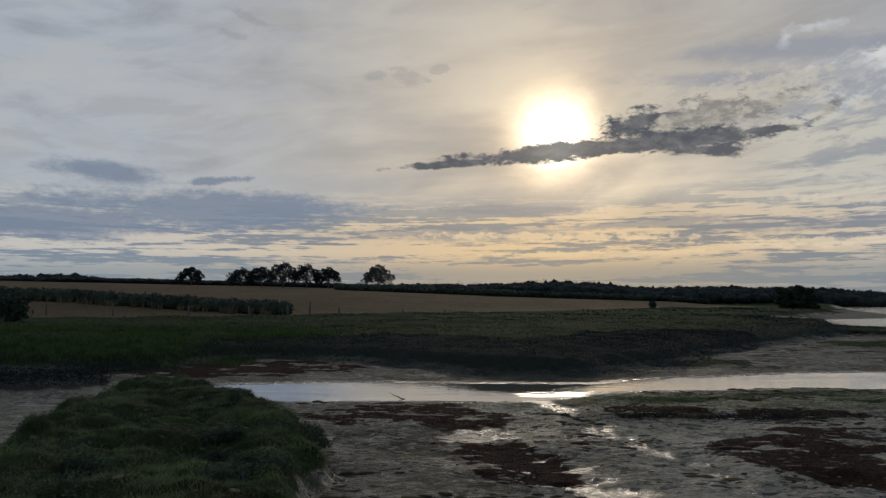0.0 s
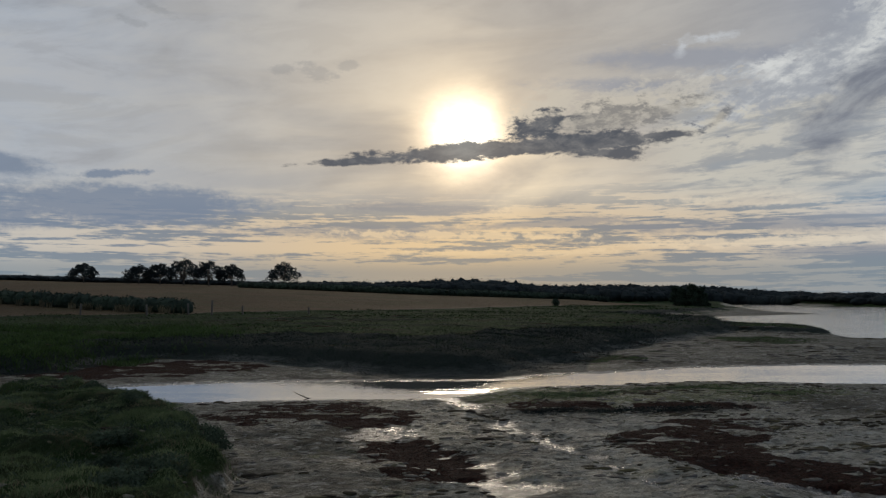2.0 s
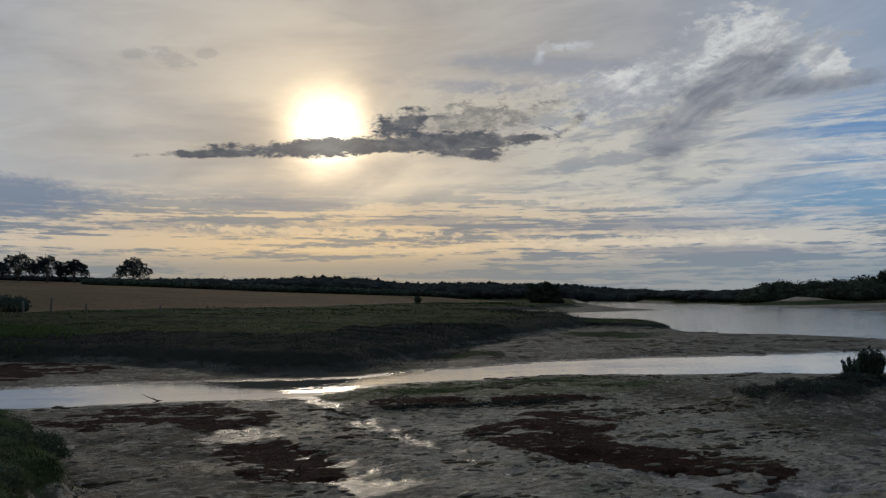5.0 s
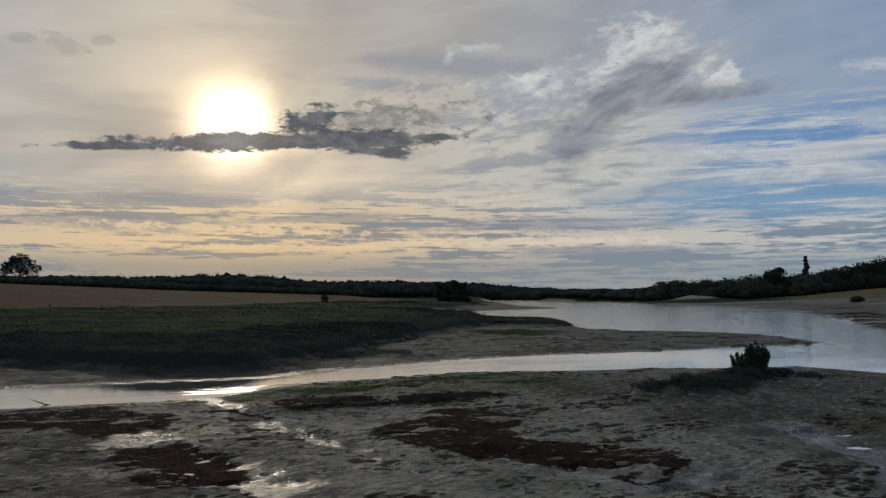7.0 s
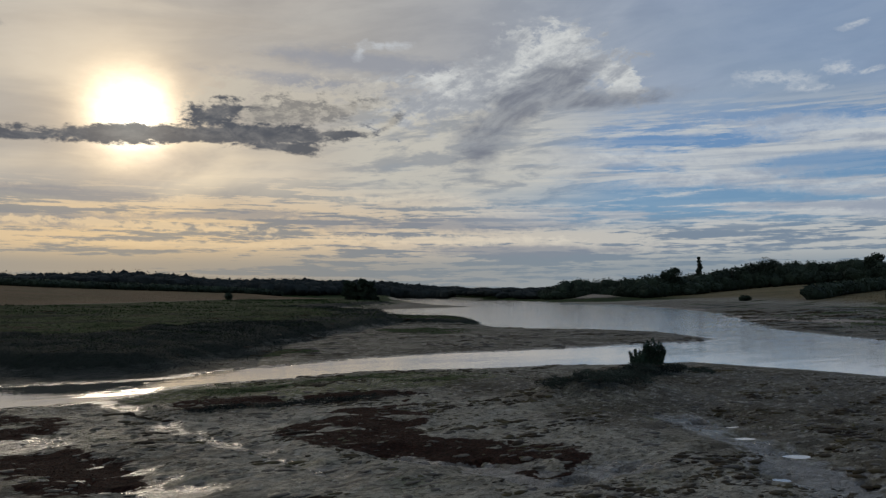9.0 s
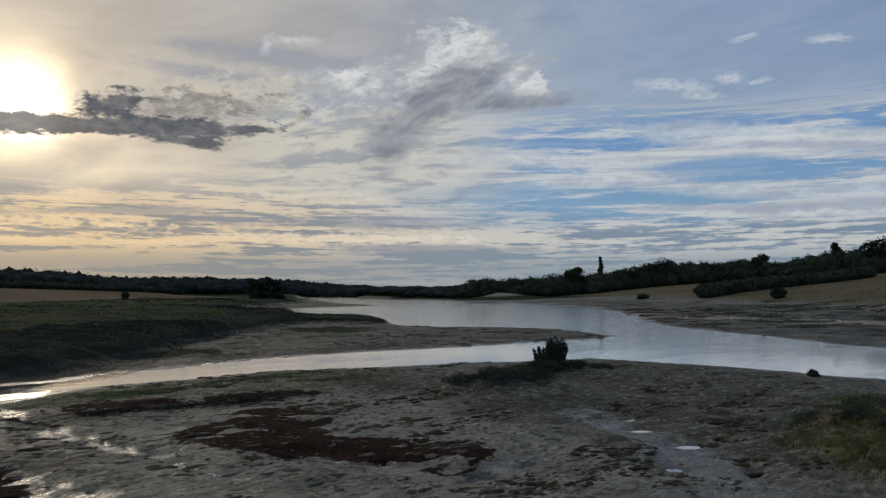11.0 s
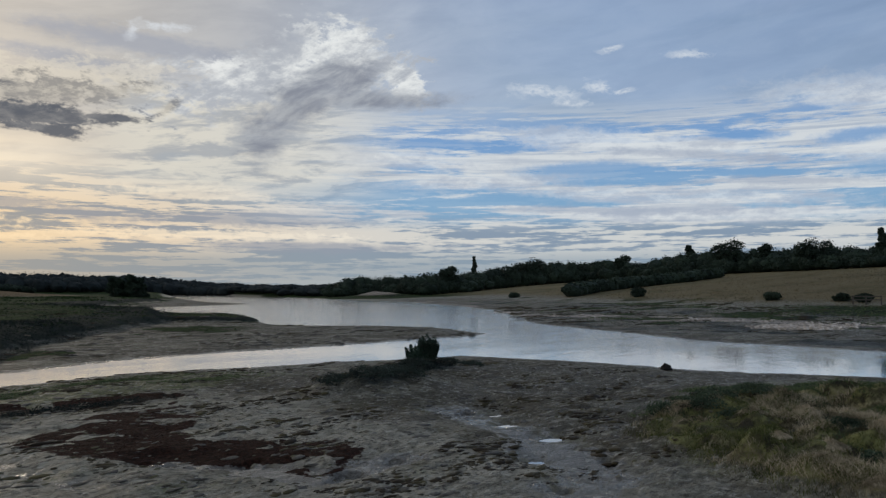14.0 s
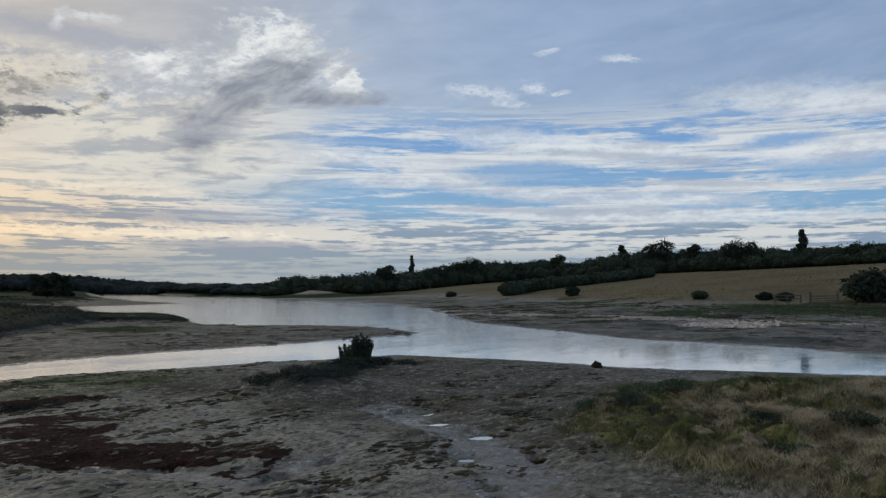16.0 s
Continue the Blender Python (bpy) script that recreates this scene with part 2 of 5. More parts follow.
# heaped blue-grey cloud low on the far left
left = union(blob(-24, 8.9, 4.2, 0.75, -3, 0.5, 0.8, WISP), blob(-17.5, 6.5, 8.5, 1.3, 0, 0.7, 0.9, WISP), blob(-27, 5.2, 8, 1.0, 2, 0.7, 0.9, WISP),
             blob(-17.0, 8.6, 2.2, 0.26, 6, 0.7, 0.8), blob(-12.0, 6.95, 2.4, 0.36, -2, 0.8, 0.8))
col = w.mix(w.mul(left, 0.88), col, (0.245, 0.292, 0.380))
specks = union(blob(-5.3, 16.7, 0.8, 0.32, 0, 1.0, 0.9), blob(-2.5, 16.6, 1.2, 0.55, -4, 1.2, 0.9), blob(-0.4, 17.2, 0.8, 0.3, 0, 1.2, 0.9), blob(-14.5, 20.2, 1.1, 0.3, -20, 1.0, 0.9), blob(-15.8, 19.0, 1.0, 0.25, -10, 1.0, 0.9))
col = w.mix(w.mul(specks, 0.30), col, (0.290, 0.290, 0.300))
# the veiled sun
core = w.math("EXPONENT", w.mul(w.math("POWER", w.mul(w.add(ANG, w.mul(FINE, 1.2)), 1 / 2.65), 2.2), -1.0))
halo = w.math("EXPONENT", w.mul(ANG, -1 / 4.2))
glow = w.mix(1.0, w.mix(core, (1.0, 0.68, 0.36), (1.0, 0.90, 0.72)),
             w.xyz(*[w.add(w.mul(core, 2.6), w.mul(halo, 0.44))] * 3), "MULTIPLY")
col = w.mix(1.0, col, glow, "ADD")
# the dark bar of cloud across it, with ragged heads
bar = union(blob(9.0, 11.05, 7.6, 0.66, 4, 0.5, 0.4), blob(16.9, 11.5, 7.4, 0.78, 1, 0.6, 0.5), blob(1.2, 10.3, 4.6, 0.28, 4, 0.6, 0.6),
            blob(14.4, 12.9, 2.2, 0.85, 18, 0.9, 0.6), blob(18.8, 10.75, 2.4, 0.40, -4, 0.8, 0.7), blob(22.8, 11.75, 2.6, 0.28, 2, 0.8, 0.7))
heads = union(blob(18.4, 13.0, 5.2, 1.05, 5, 1.2, 0.9), blob(23.5, 13.5, 3.4, 0.45, 12, 1.2, 1.0), blob(27.3, 12.8, 0.9, 0.3, 40, 1.0, 1.0))
col = w.mix(w.mul(union(blob(14.6, 13.6, 3.0, 1.5, 20, 0.9, 0.6), blob(20.0, 14.0, 6.4, 1.1, 9, 1.1, 0.7)), 0.5), col, (0.800, 0.700, 0.560))
col = w.mix(w.mul(heads, 0.75), col, w.mix(w.step(w.add(fine, speck), 0.36, 0.64), (0.215, 0.205, 0.205), (0.480, 0.430, 0.370)))
col = w.mix(w.mul(bar, 0.93), col, w.mix(w.step(fine, 0.42, 0.66), (0.108, 0.114, 0.134), (0.205, 0.200, 0.205)))
col = w.mix(1.0, col, w.mix(w.step(AZ, 20.0, 60.0), (0.955, 1.0, 1.03), (0.905, 0.970, 1.02)), "MULTIPLY")
# below the horizon: dim earth
col = w.mix(w.step(EL, -0.5, -3.0), col, (0.05, 0.05, 0.05))
back = w.n.new("ShaderNodeBackground")
w.put(back.inputs[0], col)
back.inputs[1].default_value = SKY_STRENGTH
w.put(w.n.new("ShaderNodeOutputWorld").inputs[0], back.outputs[0])

sun = new("sun", bpy.data.lights.new("sun", "SUN"))
sun.data.energy, sun.data.angle, sun.data.color = SUN_POWER, radians(9.0), (1.0, 0.86, 0.68)
sun.matrix_world = look(SUN_DIR * 100, (0, 0, 0))

# ---------------------------------------------------------------- materials


def material(name, build):
    m = bpy.data.materials.new(name)
    m.use_nodes = True
    k = Nodes(m.node_tree)
    k.n.clear()
    out, s = k.n.new("ShaderNodeOutputMaterial"), k.n.new("ShaderNodeBsdfPrincipled")
    k.l.new(s.outputs[0], out.inputs[0])
    k.geo = k.n.new("ShaderNodeNewGeometry").outputs
    k.pos = k.geo["Position"]
    build(k, s.inputs)
    return m


def attr(k, name):
    node = k.n.new("ShaderNodeAttribute")
    node.attribute_name = name
    return node.outputs["Fac"]


def bump(k, height, strength, distance):
    node = k.n.new("ShaderNodeBump")
    node.inputs["Strength"].default_value, node.inputs["Distance"].default_value = strength, distance
    k.put(node.inputs["Height"], height)
    return node.outputs[0]


def build_ground(k, s):
    n1 = k.noise(k.pos, 0.35, 6, 0.6, 0.4)
    n2 = k.noise(k.pos, 2.2, 8, 0.62, 0.5)
    n3 = k.noise(k.pos, 14.0, 6, 0.6)
    mud = k.mix(k.step(n2, 0.34, 0.62), MUD_DARK, MUD_PALE)
    mud = k.mix(k.mul(k.step(n1, 0.47, 0.62), 0.45), mud, (0.150, 0.148, 0.070))
    algae = k.step(k.add(attr(k, "olive"), k.mul(k.sub(k.noise(k.pos, 1.7, 7, 0.65, 0.3), 0.5), 1.6)), 0.42, 0.85)
    mud = k.mix(k.mul(algae, 0.85), mud, k.mix(n3, (0.072, 0.086, 0.026), (0.165, 0.175, 0.058)))
    mud = k.mix(k.mul(k.step(k.noise(k.pos, 0.9, 8, 0.68, 0.4), 0.52, 0.60), 0.55), mud, (0.095, 0.079, 0.055))
    mud = k.mix(k.mul(k.step(n3, 0.52, 0.66), 0.45), mud, (0.065, 0.057, 0.045))
    # whitish sheen of the sun-side flat, painted in as lighter mud
    mud = k.mix(k.mul(attr(k, "pale"), k.step(n2, 0.30, 0.60, 0.22, 0.70)), mud, (0.400, 0.375, 0.305))
    weedy = k.step(k.add(attr(k, "weedy"), k.mul(k.sub(k.noise(k.scaled(k.pos, (0.35, 0.8, 1)), 1.0, 8, 0.7, 0.4), 0.5), 1.8)), 0.42, 0.62)
    mud = k.mix(k.mul(weedy, 0.75), mud, k.mix(n3, (0.045, 0.036, 0.024), (0.090, 0.078, 0.048)))
    wet = k.step(k.add(attr(k, "wet"), k.mul(k.sub(n2, 0.5), 1.2)), 0.42, 0.62)
    mud = k.mix(k.mul(wet, 0.70), mud, (0.072, 0.070, 0.070))
    mud = k.mix(k.step(k.noise(k.scaled(k.pos, (1, 2.2, 1)), 3.2, 7, 0.7), 0.56, 0.64), mud, (0.048, 0.040, 0.031))
    crust = k.noise(k.scaled(k.pos, (1, 1.5, 1)), 3.6, 9, 0.74, 0.2)
    mud = k.mix(k.mul(k.step(crust, 0.54, 0.60), 0.62), mud, (0.460, 0.440, 0.380))
    pits = k.noise(k.scaled(k.pos, (1, 1.8, 1)), 7.0, 9, 0.72, 0.2)
    mud = k.mix(k.mul(k.step(pits, 0.535, 0.59), 0.55), mud, (0.055, 0.047, 0.034))
    red = k.mix(k.step(n3, 0.4, 0.6), (0.020, 0.011, 0.008), (0.048, 0.022, 0.015))
    red_in = k.step(k.add(attr(k, "red"), k.mul(k.sub(k.noise(k.scaled(k.pos, (1, 1.6, 1)), 1.5, 8, 0.68), 0.5), 1.6)), 0.40, 0.52)
    c = k.mix(red_in, mud, red)
    turf = k.mix(k.step(n2, 0.38, 0.62), GRASS_DARK, GRASS_PALE)
    turf = k.mix(k.mul(k.step(n1, 0.50, 0.66), 0.6), turf, (0.040, 0.040, 0.018))
    lanes = k.noise(k.scaled(k.pos, (0.06, 0.30, 1)), 1.0, 7, 0.66, 0.5)
    turf = k.mix(k.mul(k.step(lanes, 0.50, 0.60), 0.75), turf, (0.012, 0.018, 0.012))
    grass_in = k.step(k.add(attr(k, "grass"), k.mul(k.sub(n2, 0.5), 0.8)), 0.40, 0.60)
    c = k.mix(grass_in, c, turf)
    thatch = k.mix(k.step(n2, 0.38, 0.60), (0.085, 0.078, 0.040), k.mix(k.step(n1, 0.40, 0.60), (0.215, 0.215, 0.080), (0.420, 0.350, 0.230)))
    # random dark brown patches paint the shade of hollows into the thatch
    thatch = k.mix(k.mul(k.step(k.noise(k.pos, 1.5, 6, 0.65, 0.4), 0.52, 0.60), 0.85), thatch, (0.036, 0.032, 0.022))
    c = k.mix(k.step(k.add(attr(k, "thatch"), k.mul(k.sub(n2, 0.5), 1.0)), 0.40, 0.65), c, thatch)
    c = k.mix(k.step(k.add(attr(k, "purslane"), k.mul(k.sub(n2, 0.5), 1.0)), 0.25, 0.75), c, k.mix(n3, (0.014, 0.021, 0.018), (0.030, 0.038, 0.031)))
    straw = k.mix(k.step(n2, 0.3, 0.7), (0.105, 0.073, 0.043), (0.180, 0.126, 0.074))
    straw = k.mix(k.mul(k.step(k.noise(k.scaled(k.pos, (0.06, 0.02, 0.05)), 1.0, 5), 0.45, 0.65), 0.5), straw, (0.098, 0.072, 0.042))
    straw = k.mix(attr(k, "hillside"), straw, k.mix(k.step(n2, 0.3, 0.7), (0.130, 0.108, 0.060), (0.225, 0.185, 0.108)))
    straw = k.mix(k.mul(k.step(k.noise(k.scaled(k.pos, (0.05, 0.09, 0.05)), 1.0, 7, 0.66), 0.46, 0.62), 0.5), straw, (0.090, 0.085, 0.042))
    c = k.mix(attr(k, "field"), c, straw)
    shingle = k.mix(k.step(n3, 0.42, 0.6), (0.170, 0.140, 0.110), (0.420, 0.370, 0.320))
    c = k.mix(k.step(k.add(attr(k, "shingle"), k.mul(k.sub(n2, 0.5), 1.0)), 0.45, 0.6), c, shingle)
    k.put(s["Base Color"], c)
    bare = k.mul(k.sub(1.0, grass_in), k.mul(k.sub(1.0, attr(k, "field")), k.sub(1.0, red_in)))
    damp = k.mul(bare, k.step(n1, 0.36, 0.60, 0.35, 1.0))
    k.put(s["Roughness"], k.sub(k.sub(0.92, k.mul(damp, 0.34)), k.mul(k.mul(wet, bare), 0.40)))
    k.put(s["Specular IOR Level"], k.add(0.06, k.add(k.mul(damp, 0.17), k.mul(k.mul(wet, bare), 0.40))))
    k.put(s["Normal"], bump(k, k.add(k.noise(k.scaled(k.pos, (1, 1.7, 1)), 5.0, 8, 0.65, 0.3), k.add(k.mul(n2, 0.8), k.sub(k.mul(n3, 0.4), k.mul(k.step(pits, 0.50, 0.58), 0.35)))), 1.0, 0.16))


def build_water(k, s):
    far = k.n.new("ShaderNodeVectorMath")
    far.operation = "LENGTH"
    k.put(far.inputs[0], k.pos)
    open_water = k.step(far.outputs["Value"], 27.0, 60.0)
    fine_waves = k.add(k.noise(k.scaled(k.pos, (1.0, 0.55, 1)), 5.0, 4, 0.55, 0.3), k.mul(k.noise(k.scaled(k.pos, (0.5, 1.0, 1)), 1.1, 4, 0.6, 0.4), 1.6))
    slow = k.noise(k.scaled(k.pos, (0.07, 0.26, 1)), 1.0, 7, 0.66, 0.4)
    breeze = k.add(k.mul(open_water, 0.45), k.mul(k.step(slow, 0.46, 0.62), k.add(0.06, k.mul(open_water, 0.45))))
    s["Base Color"].default_value = (*WATER_BODY, 1)
    k.put(s["Roughness"], k.add(0.02, k.mul(breeze, 0.09)))
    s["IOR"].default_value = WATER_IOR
    s["Coat Weight"].default_value = 0.75
    k.put(s["Coat Roughness"], k.add(0.02, k.mul(breeze, 0.10)))
    waves = bump(k, k.mul(fine_waves, k.add(0.04, k.mul(breeze, 1.7))), 0.80, 0.02)
    k.put(s["Normal"], waves)
    k.put(s["Coat Normal"], waves)


def leafy(dark, pale, rough=0.75, far=False, thin=0.0):
    def build(k, s):
        r = k.geo["Random Per Island"]
        n = k.noise(k.pos, 0.12 if far else 1.4, 4, 0.6)
        c = k.mix(r, dark, pale)
        c = k.mix(k.step(n, 0.40, 0.66), c, tuple(0.62 * a for a in dark))
        k.put(s["Base Color"], c)
        s["Roughness"].default_value = rough
        s["Specular IOR Level"].default_value = 0.12
        if thin:      # thin blades let light through
            through_blade, both = k.n.new("ShaderNodeBsdfTranslucent"), k.n.new("ShaderNodeMixShader")
            k.put(through_blade.inputs[0], c)
            both.inputs[0].default_value = thin
            k.l.new(k.n["Principled BSDF"].outputs[0], both.inputs[1])
            k.l.new(through_blade.outputs[0], both.inputs[2])
            k.l.new(both.outputs[0], k.n["Material Output"].inputs[0])
    return build


def build_bark(k, s):
    n = k.noise(k.scaled(k.pos, (6, 6, 1.2)), 1.5, 6, 0.6)
    k.put(s["Base Color"], k.mix(n, (0.035, 0.028, 0.022), (0.090, 0.075, 0.060)))
    s["Roughness"].default_value = 0.9
    k.put(s["Normal"], bump(k, n, 0.5, 0.05))


def build_wood(k, s):
    n = k.noise(k.scaled(k.pos, (9, 9, 1.0)), 2.0, 6, 0.6)
    k.put(s["Base Color"], k.mix(n, (0.040, 0.034, 0.028), (0.110, 0.096, 0.080)))
    s["Roughness"].default_value = 0.85
    k.put(s["Normal"], bump(k, n, 0.4, 0.01))


def build_weed(k, s):
    n = k.noise(k.pos, 9.0, 5, 0.6)
    c = k.mix(k.geo["Random Per Island"], (0.020, 0.017, 0.013), (0.060, 0.050, 0.034))
    k.put(s["Base Color"], k.mix(k.step(n, 0.45, 0.65), c, (0.085, 0.072, 0.050)))
    s["Roughness"].default_value = 0.65
    k.put(s["Normal"], bump(k, k.noise(k.pos, 30.0, 4, 0.6), 0.5, 0.03))


def build_stone(k, s):
    n = k.noise(k.pos, 3.0, 6, 0.6)
    c = k.mix(k.geo["Random Per Island"], (0.250, 0.205, 0.160), (0.620, 0.550, 0.480))
    k.put(s["Base Color"], k.mix(k.step(n, 0.4, 0.7), c, (0.150, 0.125, 0.100)))
    s["Roughness"].default_value = 0.85


M_GROUND = material("estuary_ground", build_ground)
M_WATER = material("estuary_water", build_water)
M_TURF = material("salt_marsh_grass", leafy((0.066, 0.100, 0.046), (0.165, 0.200, 0.100), thin=0.5))
M_BRIGHT = material("fresh_marsh_grass", leafy((0.032, 0.062, 0.018), (0.066, 0.106, 0.034), thin=0.45))
M_PURSLANE = material("sea_purslane", leafy((0.040, 0.062, 0.040), (0.100, 0.130, 0.082), thin=0.3))
M_STRAW = material("dead_grass", leafy((0.290, 0.240, 0.155), (0.600, 0.510, 0.370), thin=0.35))
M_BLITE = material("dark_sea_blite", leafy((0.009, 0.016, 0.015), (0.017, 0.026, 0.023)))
M_MARSH = material("far_marsh_grass", leafy((0.012, 0.030, 0.008), (0.030, 0.060, 0.017), thin=0.3))
M_WITHERED = material("withered_grass", leafy((0.090, 0.078, 0.045), (0.230, 0.200, 0.125), thin=0.35))
M_CUSHION = material("purslane_cushion", leafy((0.026, 0.038, 0.033), (0.058, 0.078, 0.064), thin=0.2))
M_RED = material("red_glasswort", leafy((0.020, 0.010, 0.008), (0.062, 0.026, 0.016)))
M_LEAF = material("tree_leaves", leafy((0.022, 0.036, 0.026), (0.035, 0.052, 0.034), far=True))
# leaf colour greyed towards blue to hold the haze of distance
M_HAZED_LEAF = material("hazed_far_leaves", leafy((0.022, 0.029, 0.031), (0.029, 0.037, 0.037), rough=1.0, far=True))
M_MOSS = material("mud_weed", leafy((0.034, 0.025, 0.017), (0.080, 0.070, 0.036)))


def build_crumb(k, s):
    c = k.mix(k.geo["Random Per Island"], (0.050, 0.042, 0.031), (0.190, 0.172, 0.132))
    k.put(s["Base Color"], k.mix(k.step(k.noise(k.pos, 1.2, 5), 0.45, 0.62), c, (0.080, 0.074, 0.040)))
    s["Roughness"].default_value = 0.75
    s["Specular IOR Level"].default_value = 0.2


M_CRUMB = material("mud_crumbs", build_crumb)
M_SHRUB = material("sea_blite_leaves", leafy((0.020, 0.040, 0.030), (0.046, 0.078, 0.055)))
M_BARK = material("tree_bark", build_bark)
M_POST = material("weathered_wood", build_wood)
M_WEED = material("mud_clods_and_weed", build_weed)
M_STONE = material("shingle_stones", build_stone)

# ---------------------------------------------------------------- lie of the land


def vnoise(x, y, seed=0):
    """Smooth value noise in -1..1 on a unit lattice."""
    xi, yi = np.floor(x).astype(np.int64), np.floor(y).astype(np.int64)
    fx, fy = x - xi, y - yi
    fx, fy = fx * fx * (3 - 2 * fx), fy * fy * (3 - 2 * fy)

    ax, ay = xi.astype(np.uint32) * np.uint32(374761393), yi.astype(np.uint32) * np.uint32(668265263) + np.uint32(seed * 974634541 & 0xFFFFFFFF)
    bx, by = ax + np.uint32(374761393), ay + np.uint32(668265263)

    def h(a, b):
        n = a + b
        n = (n ^ (n >> np.uint32(13))) * np.uint32(1274126177)
        return ((n ^ (n >> np.uint32(16))) & np.uint32(0xFFFF)) * (1 / 32767.5) - 1
    return (h(ax, ay) * (1 - fx) + h(bx, ay) * fx) * (1 - fy) + (h(ax, by) * (1 - fx) + h(bx, by) * fx) * fy


def fbm(x, y, seed=0, octaves=4):
    out, amp = 0, 1.0
    for o in range(octaves):
        out = out + amp * vnoise(x * 2 ** o + 17.3 * o, y * 2 ** o - 9.1 * o, seed + o)
        amp *= 0.5
    return out / 1.9


def smooth(v, lo, hi):
    u = np.clip((v - lo) / (hi - lo), 0, 1)
    return u * u * (3 - 2 * u)


def inside(poly, x, y, reach=None):
    """Signed distance to a closed outline, positive inside; beyond reach it stays at -reach."""
    if reach:
        px, py = [p[0] for p in poly], [p[1] for p in poly]
        near = (x > min(px) - reach) & (x < max(px) + reach) & (y > min(py) - reach) & (y < max(py) + reach)
        out = np.full(x.shape, -float(reach))
        if near.any():
            out[near] = np.maximum(-reach, inside(poly, x[near], y[near]))
        return out
    d2, odd = np.full(x.shape, 1e12), np.zeros(x.shape, bool)
    for (ax, ay), (bx, by) in zip(poly, poly[1:] + poly[:1]):
        ex, ey = bx - ax, by - ay
        u = np.clip(((x - ax) * ex + (y - ay) * ey) * (1 / (ex * ex + ey * ey)), 0, 1)
        d2 = np.minimum(d2, (x - ax - u * ex) ** 2 + (y - ay - u * ey) ** 2)
        if ay != by:
            odd ^= ((ay > y) != (by > y)) & (x < ex * (y - ay) / ey + ax)
    return np.where(odd, 1, -1) * np.sqrt(d2)


def along(line, x, y):
    """Distance to an open line."""
    d2 = np.full(x.shape, 1e12)
    for (ax, ay), (bx, by) in zip(line, line[1:]):
        ex, ey = bx - ax, by - ay
        u = np.clip(((x - ax) * ex + (y - ay) * ey) / (ex * ex + ey * ey), 0, 1)
        d2 = np.minimum(d2, (x - ax - u * ex) ** 2 + (y - ay - u * ey) ** 2)
    return np.sqrt(d2)


# the water's edge: near bank of the channel, then the estuary's far right bank
NEAR_BANK = [(-7.8, 25.6), (-5.4, 22.6), (-1.6, 22.8), (2.4, 22.6), (4.2, 23.8), (5.4, 25.1), (8.5, 25.5), (13, 26.2), (15.5, 25.3),
             (20.1, 24.6), (22.9, 23.2), (26.2, 22.6), (27.2, 19), (27.9, 15.5), (27.6, 12.5), (29.2, 8.7), (31.1, 4.1), (34, -4), (38, -20)]
RIGHT_BANK = [(44, -20), (39.5, 4), (42.4, 9.8), (43.3, 15), (44, 20), (48, 26), (51.5, 33), (56, 40), (90, 72), (108, 95), (134, 136),
              (150, 180), (175, 245), (194, 315), (240, 365), (192, 388)]
# the point, the inlet behind the spit, the spit, and the channel's far bank
LEFT_BANK = [(172, 350), (131, 247), (95, 163), (88, 133), (71, 123), (56, 115), (50, 108), (47, 98), (49, 84), (43.5, 67), (39.5, 58),
             (37.5, 53), (40, 49), (43.5, 45.5), (44.2, 41), (43, 37.5), (40.5, 33), (37, 31.5), (32, 31.8), (26.6, 31.3), (19, 31.8),
             (14.4, 31), (11, 29.8), (8.8, 29.3), (7.2, 28.4), (5.6, 27.3), (3, 27.4), (0, 27.7), (-3, 27.6), (-6.7, 27.4), (-8.8, 26.4)]
WATER = NEAR_BANK + RIGHT_BANK + LEFT_BANK
MARSH = [(-60, 29), (-17.8, 31), (-13.6, 29.8), (-11, 31), (-10.5, 35.2), (-8.3, 36.9), (-6, 36.2), (-2, 33.2), (0.3, 31.4), (2.4, 30.0),
         (5.2, 29.6), (7.6, 31.4), (9.8, 34.0), (14.2, 40.5), (24.2, 52), (33, 62), (38, 76), (44, 92), (42, 110), (60, 135), (86, 165), (120, 250), (150, 350),
         (-900, 900), (-900, 29)]
FIELD = [(-400, -40), (-100, 40), (-42, 70), (-16, 84), (-2, 103), (22, 138), (47, 174), (88, 212), (105, 300), (-300, 900), (-900, 600)]
LEFT_HUMMOCK = [(-7.0, 12.2), (-7.7, 14.9), (-8.4, 17.7), (-9.0, 20.5), (-8.4, 23.0), (-6.1, 20.4), (-4.3, 17.8), (-3.2, 16.2), (-2.4, 13.9),
                (-1.9, 12.2), (-1.9, 10.6), (-1.7, 8.5), (-3.0, 7.0), (-6.5, 7.0)]
RIGHT_HUMMOCK = [(15.2, 7.6), (17.3, 7.3), (19.2, 5.6), (21.3, 2.8), (24, -4), (12, -5), (10.6, 0.5), (11.4, 3.6), (12.6, 6.0), (13.6, 7.2)]
RIGHT_GREEN = [(15.5, 8.0), (20.5, 9.2), (24.5, 7.0), (27.5, 3.0), (30, -6), (20, -8), (17, 3)]
HILL = [(90, -120), (92, 8), (96, 40), (118, 74), (160, 126), (196, 200), (228, 300), (262, 420), (900, 900), (900, -300)]
RED_A = [(5.4, 14.9), (6.1, 15.7), (7.4, 16.8), (9.3, 17.5), (9.2, 16.1), (7.7, 14.0), (7.4, 12.8), (8.4, 12.2), (9.1, 10.9), (9.0, 10.0), (8.1, 9.5),
         (7.5, 9.5), (7.5, 10.8), (6.6, 12.0), (5.8, 12.5), (5.3, 13.6)]
